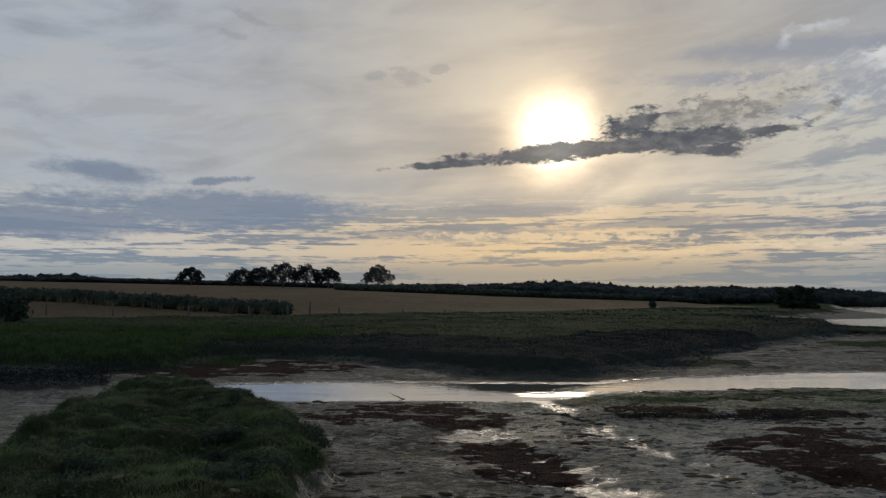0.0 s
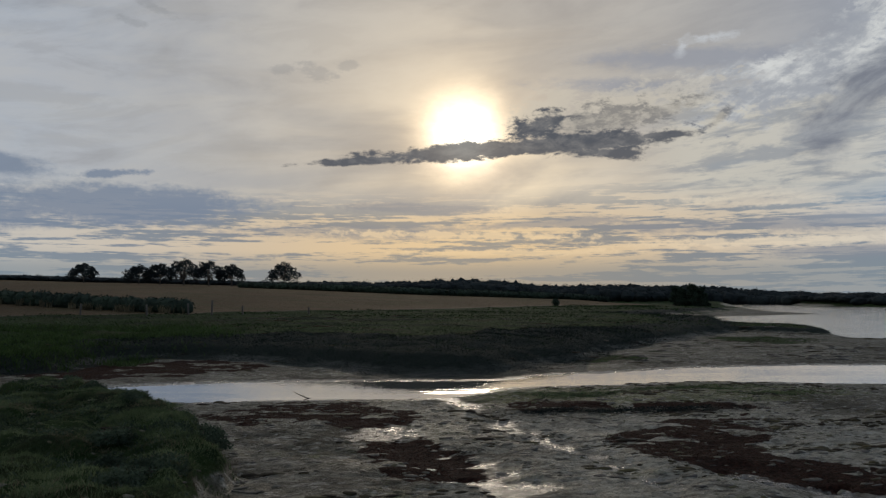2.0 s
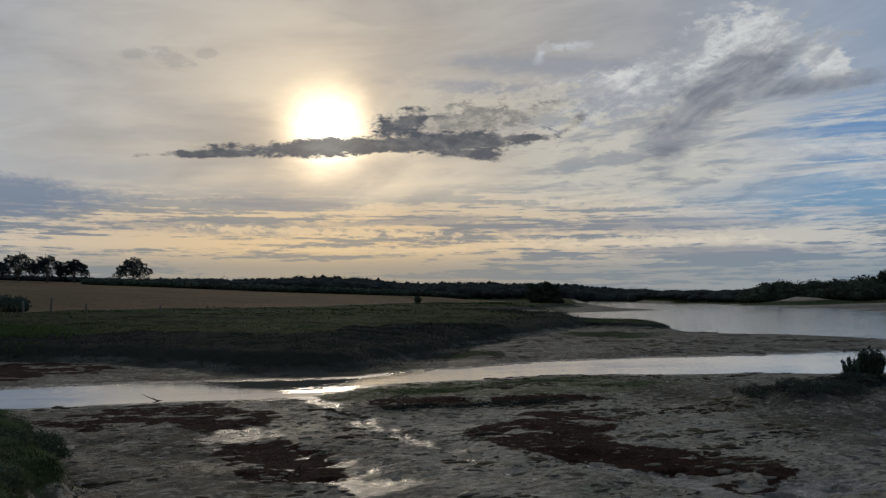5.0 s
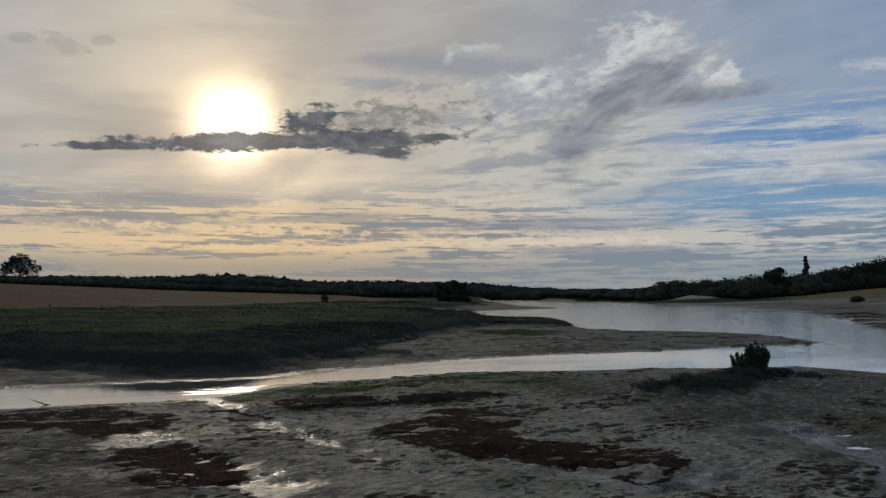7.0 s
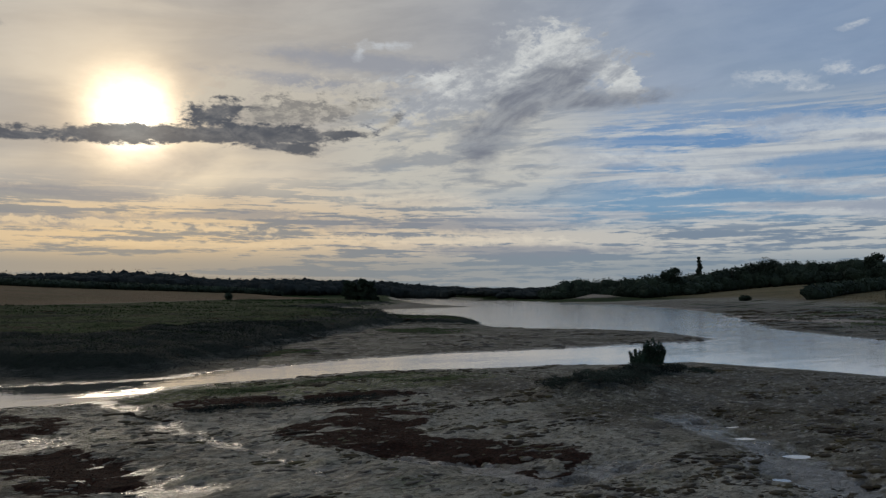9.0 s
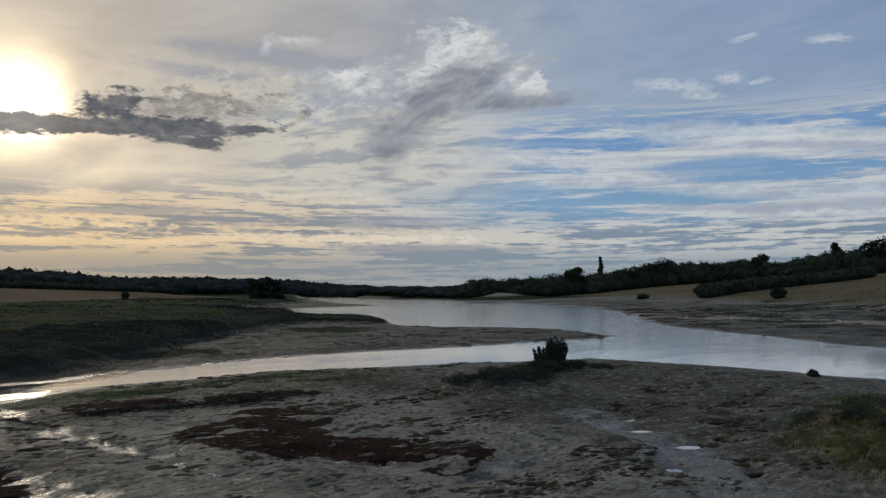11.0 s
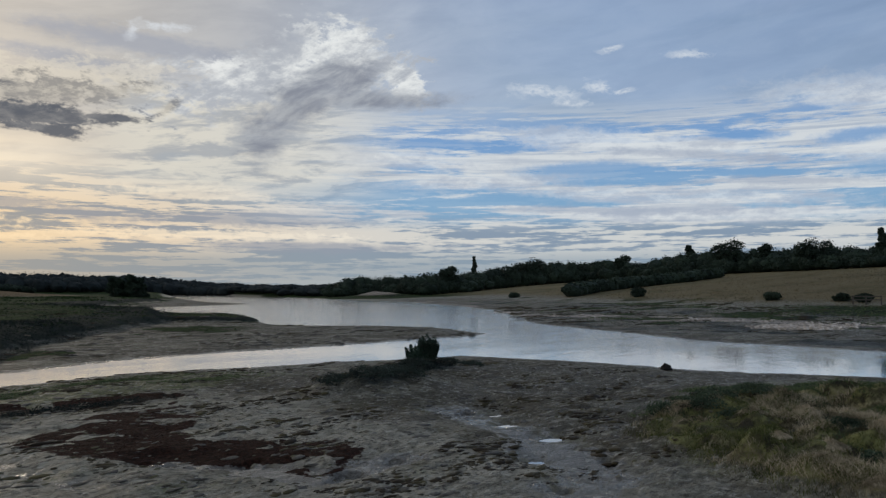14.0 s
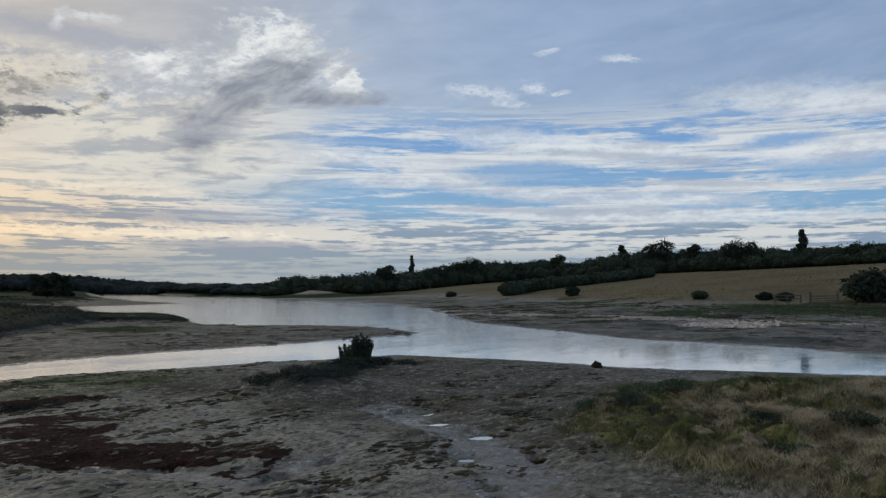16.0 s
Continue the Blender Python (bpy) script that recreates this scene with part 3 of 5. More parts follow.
RED_B = [(-3.4, 19.3), (-2.6, 17.6), (-1.4, 18.2), (-0.9, 17.1), (0.4, 17.1), (1.3, 17.6), (1.5, 19.3), (0.1, 22.0), (-1.7, 22.1)]
RED_C = [(-13.4, 29.7), (-11.6, 31.6), (-10, 35.0), (-6, 35.4), (-3.4, 32.5), (-6.0, 29.5), (-9.9, 28.9)]
SHELF = [(31, 63), (35, 59), (38.8, 57.8), (42, 62.5), (43.5, 69), (38, 76), (33, 73)]
LEFT_ISLET = [(-26, 22.6), (-13.4, 23.3), (-12.0, 23.9), (-11.1, 25.0), (-11.6, 26.5), (-14, 27.0), (-26, 27.0)]
RED_D = [(0.5, 15.6), (1.4, 15.8), (2.2, 13.8), (2.3, 12.0), (1.2, 11.4), (0.6, 13.2)]
RED_E = [(3.6, 20.2), (9.5, 19.4), (10.5, 18.5), (7.5, 18.0), (4.2, 18.9)]
TRICKLE = [(2.9, 23.0), (3.0, 21.4), (3.3, 19.2), (3.7, 16.8), (4.0, 14.4), (4.3, 13.2), (4.7, 11.4)]
GLINTS = [(0.6, 16.8), (1.2, 14.6), (1.9, 13.0), (2.4, 11.4)]


def mounds(x, y, cell, seed, where):
    """Cushions with creases between them, 0 to 1, in the part given by where."""
    full = np.zeros_like(x)
    x, y = x[where], y[where]
    cx, cy, out = np.floor(x / cell), np.floor(y / cell), np.zeros_like(x)
    for dx in (-1, 0, 1):
        for dy in (-1, 0, 1):
            a, b = cx + dx, cy + dy
            q = [np.modf(np.abs(np.sin(a * 12.9898 + b * 78.233 + seed * 3.7 + i * 5.1)) * 4375.85)[0] * 2 - 1 for i in range(3)]
            d2 = (x / cell - a - 0.5 - 0.42 * q[0]) ** 2 + (y / cell - b - 0.5 - 0.42 * q[1]) ** 2
            out = np.maximum(out, (0.75 + 0.25 * q[2]) * (1 - d2 / (0.62 + 0.22 * q[2])))
    full[where] = out
    return full


def lie(x, y):
    """Height of the ground and the covers on it, at plan points."""
    wx, wy = x + 0.35 * fbm(x / 1.7, y / 1.7, 3), y + 0.35 * fbm(x / 1.7, y / 1.7, 7)
    r = np.hypot(x, y)
    shore = -inside(WATER, wx, wy)
    tame = 1 - smooth(r, 60, 250)
    z = np.where(shore > 0, 0.17 * (1 - np.exp(-shore / 4.0)) + 0.02 * np.minimum(shore, 1), np.maximum(-0.6, shore * 0.10))
    land = smooth(shore, 0.0, 1.2)
    rough = 0.045 * fbm(x / 2.4, y / 1.6, 11) + 0.04 * fbm(x / 0.75, y / 0.45, 13, 3) + 0.026 * fbm(x / 0.22, y / 0.18, 14, 2) * (r < 40)
    ridge = 0.035 * (0.6 - np.abs(fbm(x / 0.9, y / 0.55, 15, 3)) * 2.2)
    z = z + land * (rough + ridge * (1 - smooth(r, 25, 60))) * tame
    # wet ground: the trickle, the glinting flat and a few pools
    tr = along(TRICKLE, wx, wy)
    gl = along(GLINTS, wx, wy)
    wet = np.maximum(np.where(y > 19.6, 1.0 - tr / 0.8, 0.66 - tr / 1.5), 0.86 - gl / 1.7) + 0.30 * fbm(x / 0.8, y / 0.6, 27) * 1.4 - 0.06
    wet = np.maximum(wet, 0.92 - along([(6.4, 12.0), (7.2, 11.0), (7.7, 9.2), (9.2, 9.2)], wx, wy) / 1.2)
    wet = np.maximum(wet, 0.78 - along([(13.6, 12.0), (12.6, 9.0), (10.4, 6.4), (8.6, 5.4)], wx, wy) / 1.9)
    wet = np.maximum(wet, 0.8 - np.hypot((x + 11) / 2.5, (y - 22.5) / 2.5) * 0.6)
    wet = np.maximum(wet, (0.9 - shore / 1.2) * (r < 120))
    wet = np.maximum(wet, (0.26 - np.abs(shore - 2) / 12) * (x > 45))
    wet = np.clip(wet, 0, 1)
    z = z - 0.6 * smooth(wet, 0.15, 0.75) * (z - 0.025) * (shore > 0) * (r < 40)
    pools = smooth(wet + 1.25 * fbm(x / 0.50, y / 0.42, 21, 4), 1.05, 1.40)
    z = z - pools * (z + 0.015) * (shore > 0) * (r < 40)
    for px, py, a, b in ((12.85, 8.7, 0.32, 0.22), (15.2, 12.3, 0.24, 0.18), (14.4, 11.3, 0.30, 0.20), (13.5, 10.3, 0.30, 0.20), (11.0, 7.75, 0.15, 0.15), (19.3, 11.05, 0.3, 0.2), (-10.3, 22.2, 1.6, 0.35)):
        q = np.hypot((x - px + 0.06 * fbm(x / 0.3, y / 0.3, 23)) / a, (y - py + 0.06 * fbm(x / 0.3, y / 0.3, 24)) / b)
        z = z - 0.8 * (1 - smooth(q, 1.2, 4.5)) * (z - 0.012)
        z = z - (1 - smooth(q, 0.7, 1.25)) * (z + 0.03)
    # far salt marsh with a low worn edge
    m = inside(MARSH, wx + 1.2 * fbm(x / 6, y / 6, 31), wy + 1.2 * fbm(x / 6, y / 6, 37))
    z = z + 0.55 * smooth(m, -0.4, 1.6) + 0.013 * np.clip(m, 0, 90) + 0.16 * smooth(m, 0, 3) * fbm(x / 3.5, y / 3.5, 41) * tame
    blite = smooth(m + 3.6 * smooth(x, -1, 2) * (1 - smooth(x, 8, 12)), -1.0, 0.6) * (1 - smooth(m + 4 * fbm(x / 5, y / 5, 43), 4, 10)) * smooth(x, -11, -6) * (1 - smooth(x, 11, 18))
    near_marsh = smooth(m, 0.5, 5.0) * (r < 75) * smooth(shore, 0.5, 4)
    on = near_marsh > 0
    z = z + near_marsh * ((0.10 + 0.20 * blite) * mounds(wx, wy, 1.9, 46, on) + 0.20 * (mounds(wx, wy, 4.5, 49, on) - 0.4))
    sh = inside(SHELF, wx, wy, 3)
    z = z + 0.34 * smooth(sh, -0.3, 0.7) + 0.14 * smooth(sh, 0, 1.5) * mounds(wx, wy, 1.4, 35, sh > 0)
    # field that climbs to the left
    f = inside(FIELD, x, y)
    climb = np.maximum(0, (-0.751 * (x + 16) + 0.660 * (y - 80)))
    z = z + 0.034 * np.minimum(climb, 235) * smooth(f, -2, 25) - 0.03 * np.maximum(0, r - 320) * smooth(f, -2, 25)
    z = np.where(r > 320, np.maximum(z, 1.5 + 0.004 * np.minimum(r - 320, 500)), z) * (shore > 0) + z * (shore <= 0)
    # hummocks close by
    hl = inside(LEFT_HUMMOCK, wx, wy, 3)
    z = z + (0.44 + 0.20 * fbm(x / 1.6, y / 1.6, 51) + 0.26 * mounds(wx, wy, 1.15, 53, hl > -0.4) + 0.11 * mounds(x, y, 0.42, 56, hl > -0.4)) * smooth(hl, -0.30, 0.35)
    hr = inside(RIGHT_HUMMOCK, wx, wy, 3)
    z = z + (0.12 + 0.20 * fbm(x / 1.5, y / 1.5, 57) + 0.38 * mounds(wx, wy, 0.95, 59, hr > -0.6) + 0.17 * mounds(x, y, 0.36, 62, hr > -0.6)) * smooth(hr, -0.5, 0.9)
    gr = inside(RIGHT_GREEN, wx, wy, 3)
    z = z + (0.12 + 0.16 * mounds(wx, wy, 1.1, 64, gr > -0.9)) * smooth(gr, -0.8, 1.5)
    z = z + 0.30 * np.exp(-(((x - 19.3) / 2.4) ** 2 + ((y - 19.0) / 1.5) ** 2)) + 0.50 * np.exp(-(((x - 14.5) / 2.2) ** 2 + ((y - 15.6) / 1.3) ** 2)) * (0.75 + 0.5 * mounds(x, y, 0.8, 65, (np.abs(x - 14.5) < 6) & (np.abs(y - 15.6) < 4)))
    z = z + 0.10 * np.exp(-((wx - 9) / 5.5) ** 4 - ((wy - 20.6) / 1.8) ** 2)
    z = z + 0.26 * smooth(inside(LEFT_ISLET, wx, wy, 3), -0.6, 0.7)
    # the bank on which the camera stands
    z = np.where(r < 7.5, np.maximum(z, 1.40 * (1 - smooth(r, 4.0, 7.5))), z)
    # hill on the far right, with a small scarp at its foot
    h = inside(HILL, x + 3 * fbm(x / 15, y / 15, 61), y)
    z = z + 0.8 * smooth(h, -22, 0) + 0.084 * np.clip(h, 0, 122) * (1 - 0.42 * smooth(y, 120, 260)) - 0.01 * np.clip(h - 150, 0, 200)
    spur = np.exp(-(((x - 177) / 9) ** 2 + ((y - 193) / 9) ** 2))
    z = z + 2.2 * spur
    grass = np.maximum.reduce([0.8 * smooth(sh, -0.3, 0.3), smooth(m, -0.6, 1.4) * (1 - smooth(f, -3, 3)), smooth(hl, -0.25, 0.3), 0.42 * smooth(hr, -0.4, 0.6), 0.66 * smooth(m, -16, -3) * (1 - smooth(m, -1, 2)) * smooth(fbm(x / 3.2, y / 5.0, 73), 0.0, 0.25) * (y > 33),
                               0.6 * smooth(shore, 3, 9) * smooth(fbm(x / 4.0, y / 5.0, 75), 0.0, 0.3) * (x > 45) * (y < 120), 0.62 * smooth(gr, -0.6, 0.8), 0.58 * np.exp(-((wx - 9.3) / 6.2) ** 4 - ((wy - 22.4) / 2.6) ** 4) * smooth(fbm(x / 1.6, y / 1.0, 163), -0.45, 0.15), smooth(r, 210, 260) * smooth(shore, -0.5, 0.5) * (1 - smooth(f, -3, 3)),
                               0.62 * smooth(h, -26, -4) * (1 - smooth(h, 2, 10)) * (1 - 0.75 * smooth(y, 24, 44)) * smooth(fbm(x / 9, y / 6, 69), -0.6, 0.1)])
    red = np.maximum.reduce([smooth(inside(p, wx, wy, 2), -0.7, 0.5) for p in (RED_A, RED_B, RED_C, RED_D, RED_E)]) * (1 - grass)
    red = red * smooth(fbm(x / 0.9, y / 0.6, 115, 5), -0.50, -0.05)
    field = np.maximum(smooth(f, -2, 3), smooth(h + 4 * fbm(x / 12, y / 12, 67), 2, 14))
    shingle = smooth(h, -34, -25) * (1 - smooth(h, -22, -16)) * smooth(fbm(x / 9, y / 9, 71), -0.2, 0.3) * (y < 130) * (x > 60)
    shingle = np.maximum(shingle, 1.2 * spur)
    olive = 1.15 * np.exp(-((wx - 9.3) / 6.5) ** 4 - ((wy - 22.0) / 3.0) ** 4)
    for px, py, q in ((12.3, 16.2, 1.2), (12.0, 13.6, 1.3), (13.0, 12.3, 0.9), (5.2, 12.0, 1.0), (8.5, 8.3, 0.9), (7.1, 9.3, 0.5), (-0.5, 14.0, 1.2), (5.6, 10.0, 1.3), (0.6, 11.0, 1.0), (12.2, 5.2, 1.2)):
        olive = np.maximum(olive, 0.75 * np.exp(-((wx - px) / q) ** 2 - ((wy - py) / (0.7 * q)) ** 2))
    return z, {"olive": olive, "grass": grass, "red": red, "wet": wet, "field": field, "shingle": shingle, "thatch": smooth(hr, -0.4, 0.5),
               # pale: stretch of flat whose sheen is lightened into the mud colour
               "hillside": smooth(h, -4, 8), "pale": smooth(x, 2.5, 4.5) * (1 - smooth(x, 10, 13)) * smooth(y, 4, 7) * (1 - smooth(y, 16, 19)),
               "weedy": 0.56 * (1 - smooth(x, 0.5, 2.5)) * (x > -3) * (y < 24) + 0.60 * smooth(x, 8, 13) * (y < 21) * (x < 30) * (1 - smooth(wet, 0.3, 0.7)) + 0.60 * (shore > 0.4) * np.maximum((y > 27) * (x < 60), x > 42) * (1 - smooth(h, -6, 2)) * (r < 220),
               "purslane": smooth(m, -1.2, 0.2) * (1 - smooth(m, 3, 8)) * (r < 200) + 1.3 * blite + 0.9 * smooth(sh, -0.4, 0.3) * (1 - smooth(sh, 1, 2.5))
               + 0.85 * np.exp(-((wx - 14.4) / 1.9) ** 2 - ((wy - 15.5) / 1.2) ** 2) + 0.9 * np.exp(-((wx - 18.9) / 2.0) ** 2 - ((wy - 18.2) / 1.0) ** 2)
               + smooth(inside(LEFT_ISLET, wx, wy, 3), -0.4, 0.3) + 0.62 * smooth(fbm(x / 6, y / 3.5, 79), -0.15, 0.35) * (x > 44) * (y < 110) * (h < -2) * smooth(shore, 0.3, 2)
               + 0.62 * np.exp(-((wx - 6.8) / 3.6) ** 4 - ((wy - 18.5) / 0.8) ** 2)}


def height(x, y):
    return lie(np.atleast_1d(np.asarray(x, float)), np.atleast_1d(np.asarray(y, float)))[0]


def mesh_of(name, verts, faces, mat, shade=False):
    """A mesh from arrays: verts n x 3, faces m x 3 or m x 4."""
    me = bpy.data.meshes.new(name)
    verts, faces = np.asarray(verts, np.float32), np.asarray(faces, np.int32)
    m, k = faces.shape
    me.vertices.add(len(verts))
    me.vertices.foreach_set("co", verts.ravel())
    me.loops.add(m * k)
    me.loops.foreach_set("vertex_index", faces.ravel())
    me.polygons.add(m)
    me.polygons.foreach_set("loop_start", np.arange(0, m * k, k, dtype=np.int32))
    me.polygons.foreach_set("use_smooth", np.full(m, shade))
    me.materials.append(mat)
    me.update(calc_edges=True)
    return me


def graded(lo, a, b, hi, fine_step, growth, far_growth):
    """Grid lines: even from a to b, wider and wider outside."""
    def out(start, end):
        v, p, sgn = [], start, 1 if end > start else -1
        while (end - p) * sgn > 0:
            d = abs(p - start)
            p += sgn * (fine_step + growth * min(d, 100) + far_growth * max(0, d - 100))
            v.append(p)
        return v
    return np.array(out(a, lo)[::-1] + list(np.arange(a, b + 1e-6, fine_step)) + out(b, hi))


gx = graded(-3200, -9, 21, 3200, 0.08, 0.016, 0.10)
gy = np.concatenate([graded(-3200, 1, 1.01, 1.02, 0.075, 0.10, 0.2)[:-1], graded(0.99, 1, 23, 3600, 0.08, 0.016, 0.10)[1:]])
GX, GY = np.meshgrid(gx, gy)
Z, covers = lie(GX.ravel(), GY.ravel())
idx = np.arange(GX.size).reshape(GX.shape)
quads = np.stack([idx[:-1, :-1], idx[:-1, 1:], idx[1:, 1:], idx[1:, :-1]], -1).reshape(-1, 4)
ground_mesh = mesh_of("ground", np.stack([GX.ravel(), GY.ravel(), Z], 1), quads, M_GROUND, True)
for key, values in covers.items():
    ground_mesh.attributes.new(key, "FLOAT", "POINT").data.foreach_set("value", values.astype(np.float32))
tagged(new("ground", ground_mesh), "tidal mudflats, salt marsh and dry stubble fields around an estuary", "ground", kind="structure")

wx0, wy0 = np.meshgrid(np.linspace(-20, 300, 81), np.linspace(-40, 420, 116))
idx = np.arange(wx0.size).reshape(wx0.shape)
quads = np.stack([idx[:-1, :-1], idx[:-1, 1:], idx[1:, 1:], idx[1:, :-1]], -1).reshape(-1, 4)
water_mesh = mesh_of("water", np.stack([wx0.ravel(), wy0.ravel(), 0 * wx0.ravel()], 1), quads, M_WATER, True)
tagged(new("water", water_mesh), "still silvery estuary water reflecting the evening sky", "water", kind="structure")

# ---------------------------------------------------------------- plants
rng = np.random.default_rng(5)


def part(name, me, parent, label=""):
    ob = new(name, me)
    ob.parent = parent
    return tagged(ob, label)


def thing(name, at, label, category, group="", kind=""):
    ob = new(name)
    ob.location = at
    return tagged(ob, label, category, group, kind)


def blades(p, tall, wide, lean, mat, name):
    """Bent tapering blades of grass at points p."""
    n = len(p)
    a, b = rng.uniform(0, 2 * math.pi, n), rng.uniform(0, 2 * math.pi, n)
    side = np.stack([np.cos(a), np.sin(a), np.zeros(n)], 1) * wide[:, None] / 2
    bend = np.stack([np.cos(b), np.sin(b), np.zeros(n)], 1) * (tall * lean * rng.uniform(0.2, 1.0, n))[:, None]
    up = np.stack([np.zeros(n), np.zeros(n), tall], 1)
    v = np.stack([p - side, p + side, p + 0.55 * up + 0.3 * bend - 0.7 * side, p + 0.55 * up + 0.3 * bend + 0.7 * side, p + up + bend], 1)
    f = (np.arange(n) * 5)[:, None, None] + np.array([(0, 1, 3), (0, 3, 2), (2, 3, 4)])[None]
    return mesh_of(name, v.reshape(-1, 3), f.reshape(-1, 3), mat)


def straws(p, tall, wide, lean, mat, name):
    """Leaning blades of one facet each, for grass far off."""
    n = len(p)
    a, b = rng.uniform(0, 2 * math.pi, n), rng.uniform(0, 2 * math.pi, n)
    side = np.stack([np.cos(a), np.sin(a), np.zeros(n)], 1) * wide[:, None] / 2
    tip = p + np.stack([np.cos(b) * tall * lean, np.sin(b) * tall * lean, tall], 1)
    return mesh_of(name, np.stack([p - side, p + side, tip], 1).reshape(-1, 3), np.arange(n * 3).reshape(-1, 3), mat)


def leaf_cloud(p, size, rand=rng):
    """Small rhombic leaves, turned at random, at points p: arrays of verts and triangles."""
    n = len(p)
    u = rand.normal(size=(n, 3))
    u /= np.linalg.norm(u, axis=1)[:, None]
    t = rand.normal(size=(n, 3))
    t -= (t * u).sum(1)[:, None] * u
    t /= np.linalg.norm(t, axis=1)[:, None]
    s = (size * rand.uniform(0.5, 1.0, n))[:, None]
    v = np.stack([p - u * s, p + t * s * 0.45, p + u * s, p - t * s * 0.45], 1)
    f = (np.arange(n) * 4)[:, None, None] + np.array([(0, 1, 2), (0, 2, 3)])[None]
    return v.reshape(-1, 3), f.reshape(-1, 3)


def tube(points, radii, sides=7):
    """A tapered tube through points: verts and triangles."""
    v, f = [], []
    for i, (p, r) in enumerate(zip(points, radii)):
        q = Vector(points[min(i + 1, len(points) - 1)]) - Vector(points[max(i - 1, 0)])
        a = q.orthogonal().normalized()
        b = q.cross(a).normalized()
        for k in range(sides):
            t = 2 * math.pi * k / sides
            v.append(Vector(p) + (a * math.cos(t) + b * math.sin(t)) * r)
    for i in range(len(points) - 1):
        for k in range(sides):
            a, b = i * sides + k, i * sides + (k + 1) % sides
            f += [(a, b, b + sides), (a, b + sides, a + sides)]
    return np.array([tuple(p) for p in v]), np.array(f)


def joined(pieces):
    v, f, o = [], [], 0
    for a, b in pieces:
        v.append(a)
        f.append(b + o)
        o += len(a)
    return np.concatenate(v), np.concatenate(f)


bm = bmesh.new()
bmesh.ops.create_icosphere(bm, subdivisions=3, radius=1)
BALL_V = np.array([v.co[:] for v in bm.verts])
BALL_F = np.array([[v.index for v in f.verts] for f in bm.faces])
bm.free()
bm = bmesh.new()
bmesh.ops.create_icosphere(bm, subdivisions=2, radius=1)
BALL_SMALL_V = np.array([v.co[:] for v in bm.verts])
BALL_SMALL_F = np.array([[v.index for v in f.verts] for f in bm.faces])
bm.free()

bm = bmesh.new()
bmesh.ops.create_icosphere(bm, subdivisions=1, radius=1)
CRUMB_V = np.array([v.co[:] for v in bm.verts])
CRUMB_F = np.array([[v.index for v in f.verts] for f in bm.faces])
bm.free()


def lump(c, rx, ry, rz, seed, rough=0.25, small=False):
    """A ball with an uneven skin."""
    bv, bf = (BALL_SMALL_V, BALL_SMALL_F) if small else (BALL_V, BALL_F)
    s = 1 + rough * fbm(bv[:, 0] * 2.3 + seed * 3.1, bv[:, 1] * 2.3 + bv[:, 2] * 1.9 + seed, seed)
    return np.asarray(c) + bv * s[:, None] * (rx, ry, rz), bf


def tree(x, y, tall, spread, label, category="tree", group="", seed=1, bare=0.28, lobes=9, leaf=0.42, count=2600, mat=None, sunk=0.1, narrow=False, open_crown=False):
    """A tapered trunk with limbs, under a crown of leafy lobes."""
    rand = np.random.default_rng(seed)
    z = float(height(x, y)[0]) - sunk
    ob = thing("tree", (x, y, z), label, category, group)
    centres, pieces = [], []
    lean = rand.uniform(-0.04, 0.04, 2) * tall
    pieces.append(tube([(0, 0, 0), (lean[0] * 0.3, lean[1] * 0.3, tall * 0.25), (lean[0], lean[1], tall * 0.55), (lean[0], lean[1], tall * 0.8)],
                       [0.055 * tall * 0.6 + 0.05, 0.03 * tall, 0.02 * tall, 0.006 * tall]))
    for i in range(lobes):
        a = 2 * math.pi * (i / lobes * 2.618 + rand.uniform(0, 0.2))
        q = rand.uniform(0.45, 1.12) if i else 0.0
        zz = tall * (bare + (1 - bare) * (0.28 + 0.50 * (i * 0.618 % 1.0))) if not narrow else tall * (bare + (1 - bare) * (i + 0.5) / lobes)
        rad = spread * (0.62 * q if not narrow else 0.25 * q) * (1.1 - 0.55 * (zz / tall) ** 3)
        c = (rad * math.cos(a), rad * math.sin(a), zz)
        centres.append((c, spread * (rand.uniform(0.26, 0.42) if not narrow else (0.08 + 0.50 * math.sin(math.pi * (0.14 + 0.78 * (i + 0.5) / lobes))))))
        if open_crown:      # clumps held out on bare limbs under a flat dome
            q = math.sqrt((i + 0.5) / lobes)
            zz = tall * (0.90 - 0.52 * q ** 2.2 - 0.16 * (i % 3 == 2))
            c = (spread * 0.78 * q * math.cos(a), spread * 0.78 * q * math.sin(a), zz)
            centres[-1] = (c, spread * rand.uniform(0.17, 0.29))
        base = (lean[0] * 0.6, lean[1] * 0.6, tall * rand.uniform(0.22, 0.45))
        mid = tuple(0.5 * (b + e) + rand.uniform(-0.05, 0.05) * tall for b, e in zip(base, c))
        pieces.append(tube([base, mid, c], [0.016 * tall, 0.011 * tall, 0.004 * tall], 5))
    v, f = joined(pieces)
    part("trunk", mesh_of("trunk", v, f, M_BARK, True), ob)
    pts = []
    each = count // lobes
    for c, rr in centres:
        d = rand.normal(size=(each, 3))
        d /= np.linalg.norm(d, axis=1)[:, None]
        q = rr * rand.uniform(0.35, 1.0, each) ** 0.5 * (1 + 0.25 * np.sin(5 * d[:, 0] + 4 * d[:, 2]))
        pts.append(np.array(c) + d * q[:, None] * (1.1, 1.1, 0.74 if not narrow else 1.0))
    v, f = leaf_cloud(np.concatenate(pts), np.full(each * lobes, leaf), rand)
    part("crown", mesh_of("crown", v, f, mat or M_LEAF), ob)
    return ob


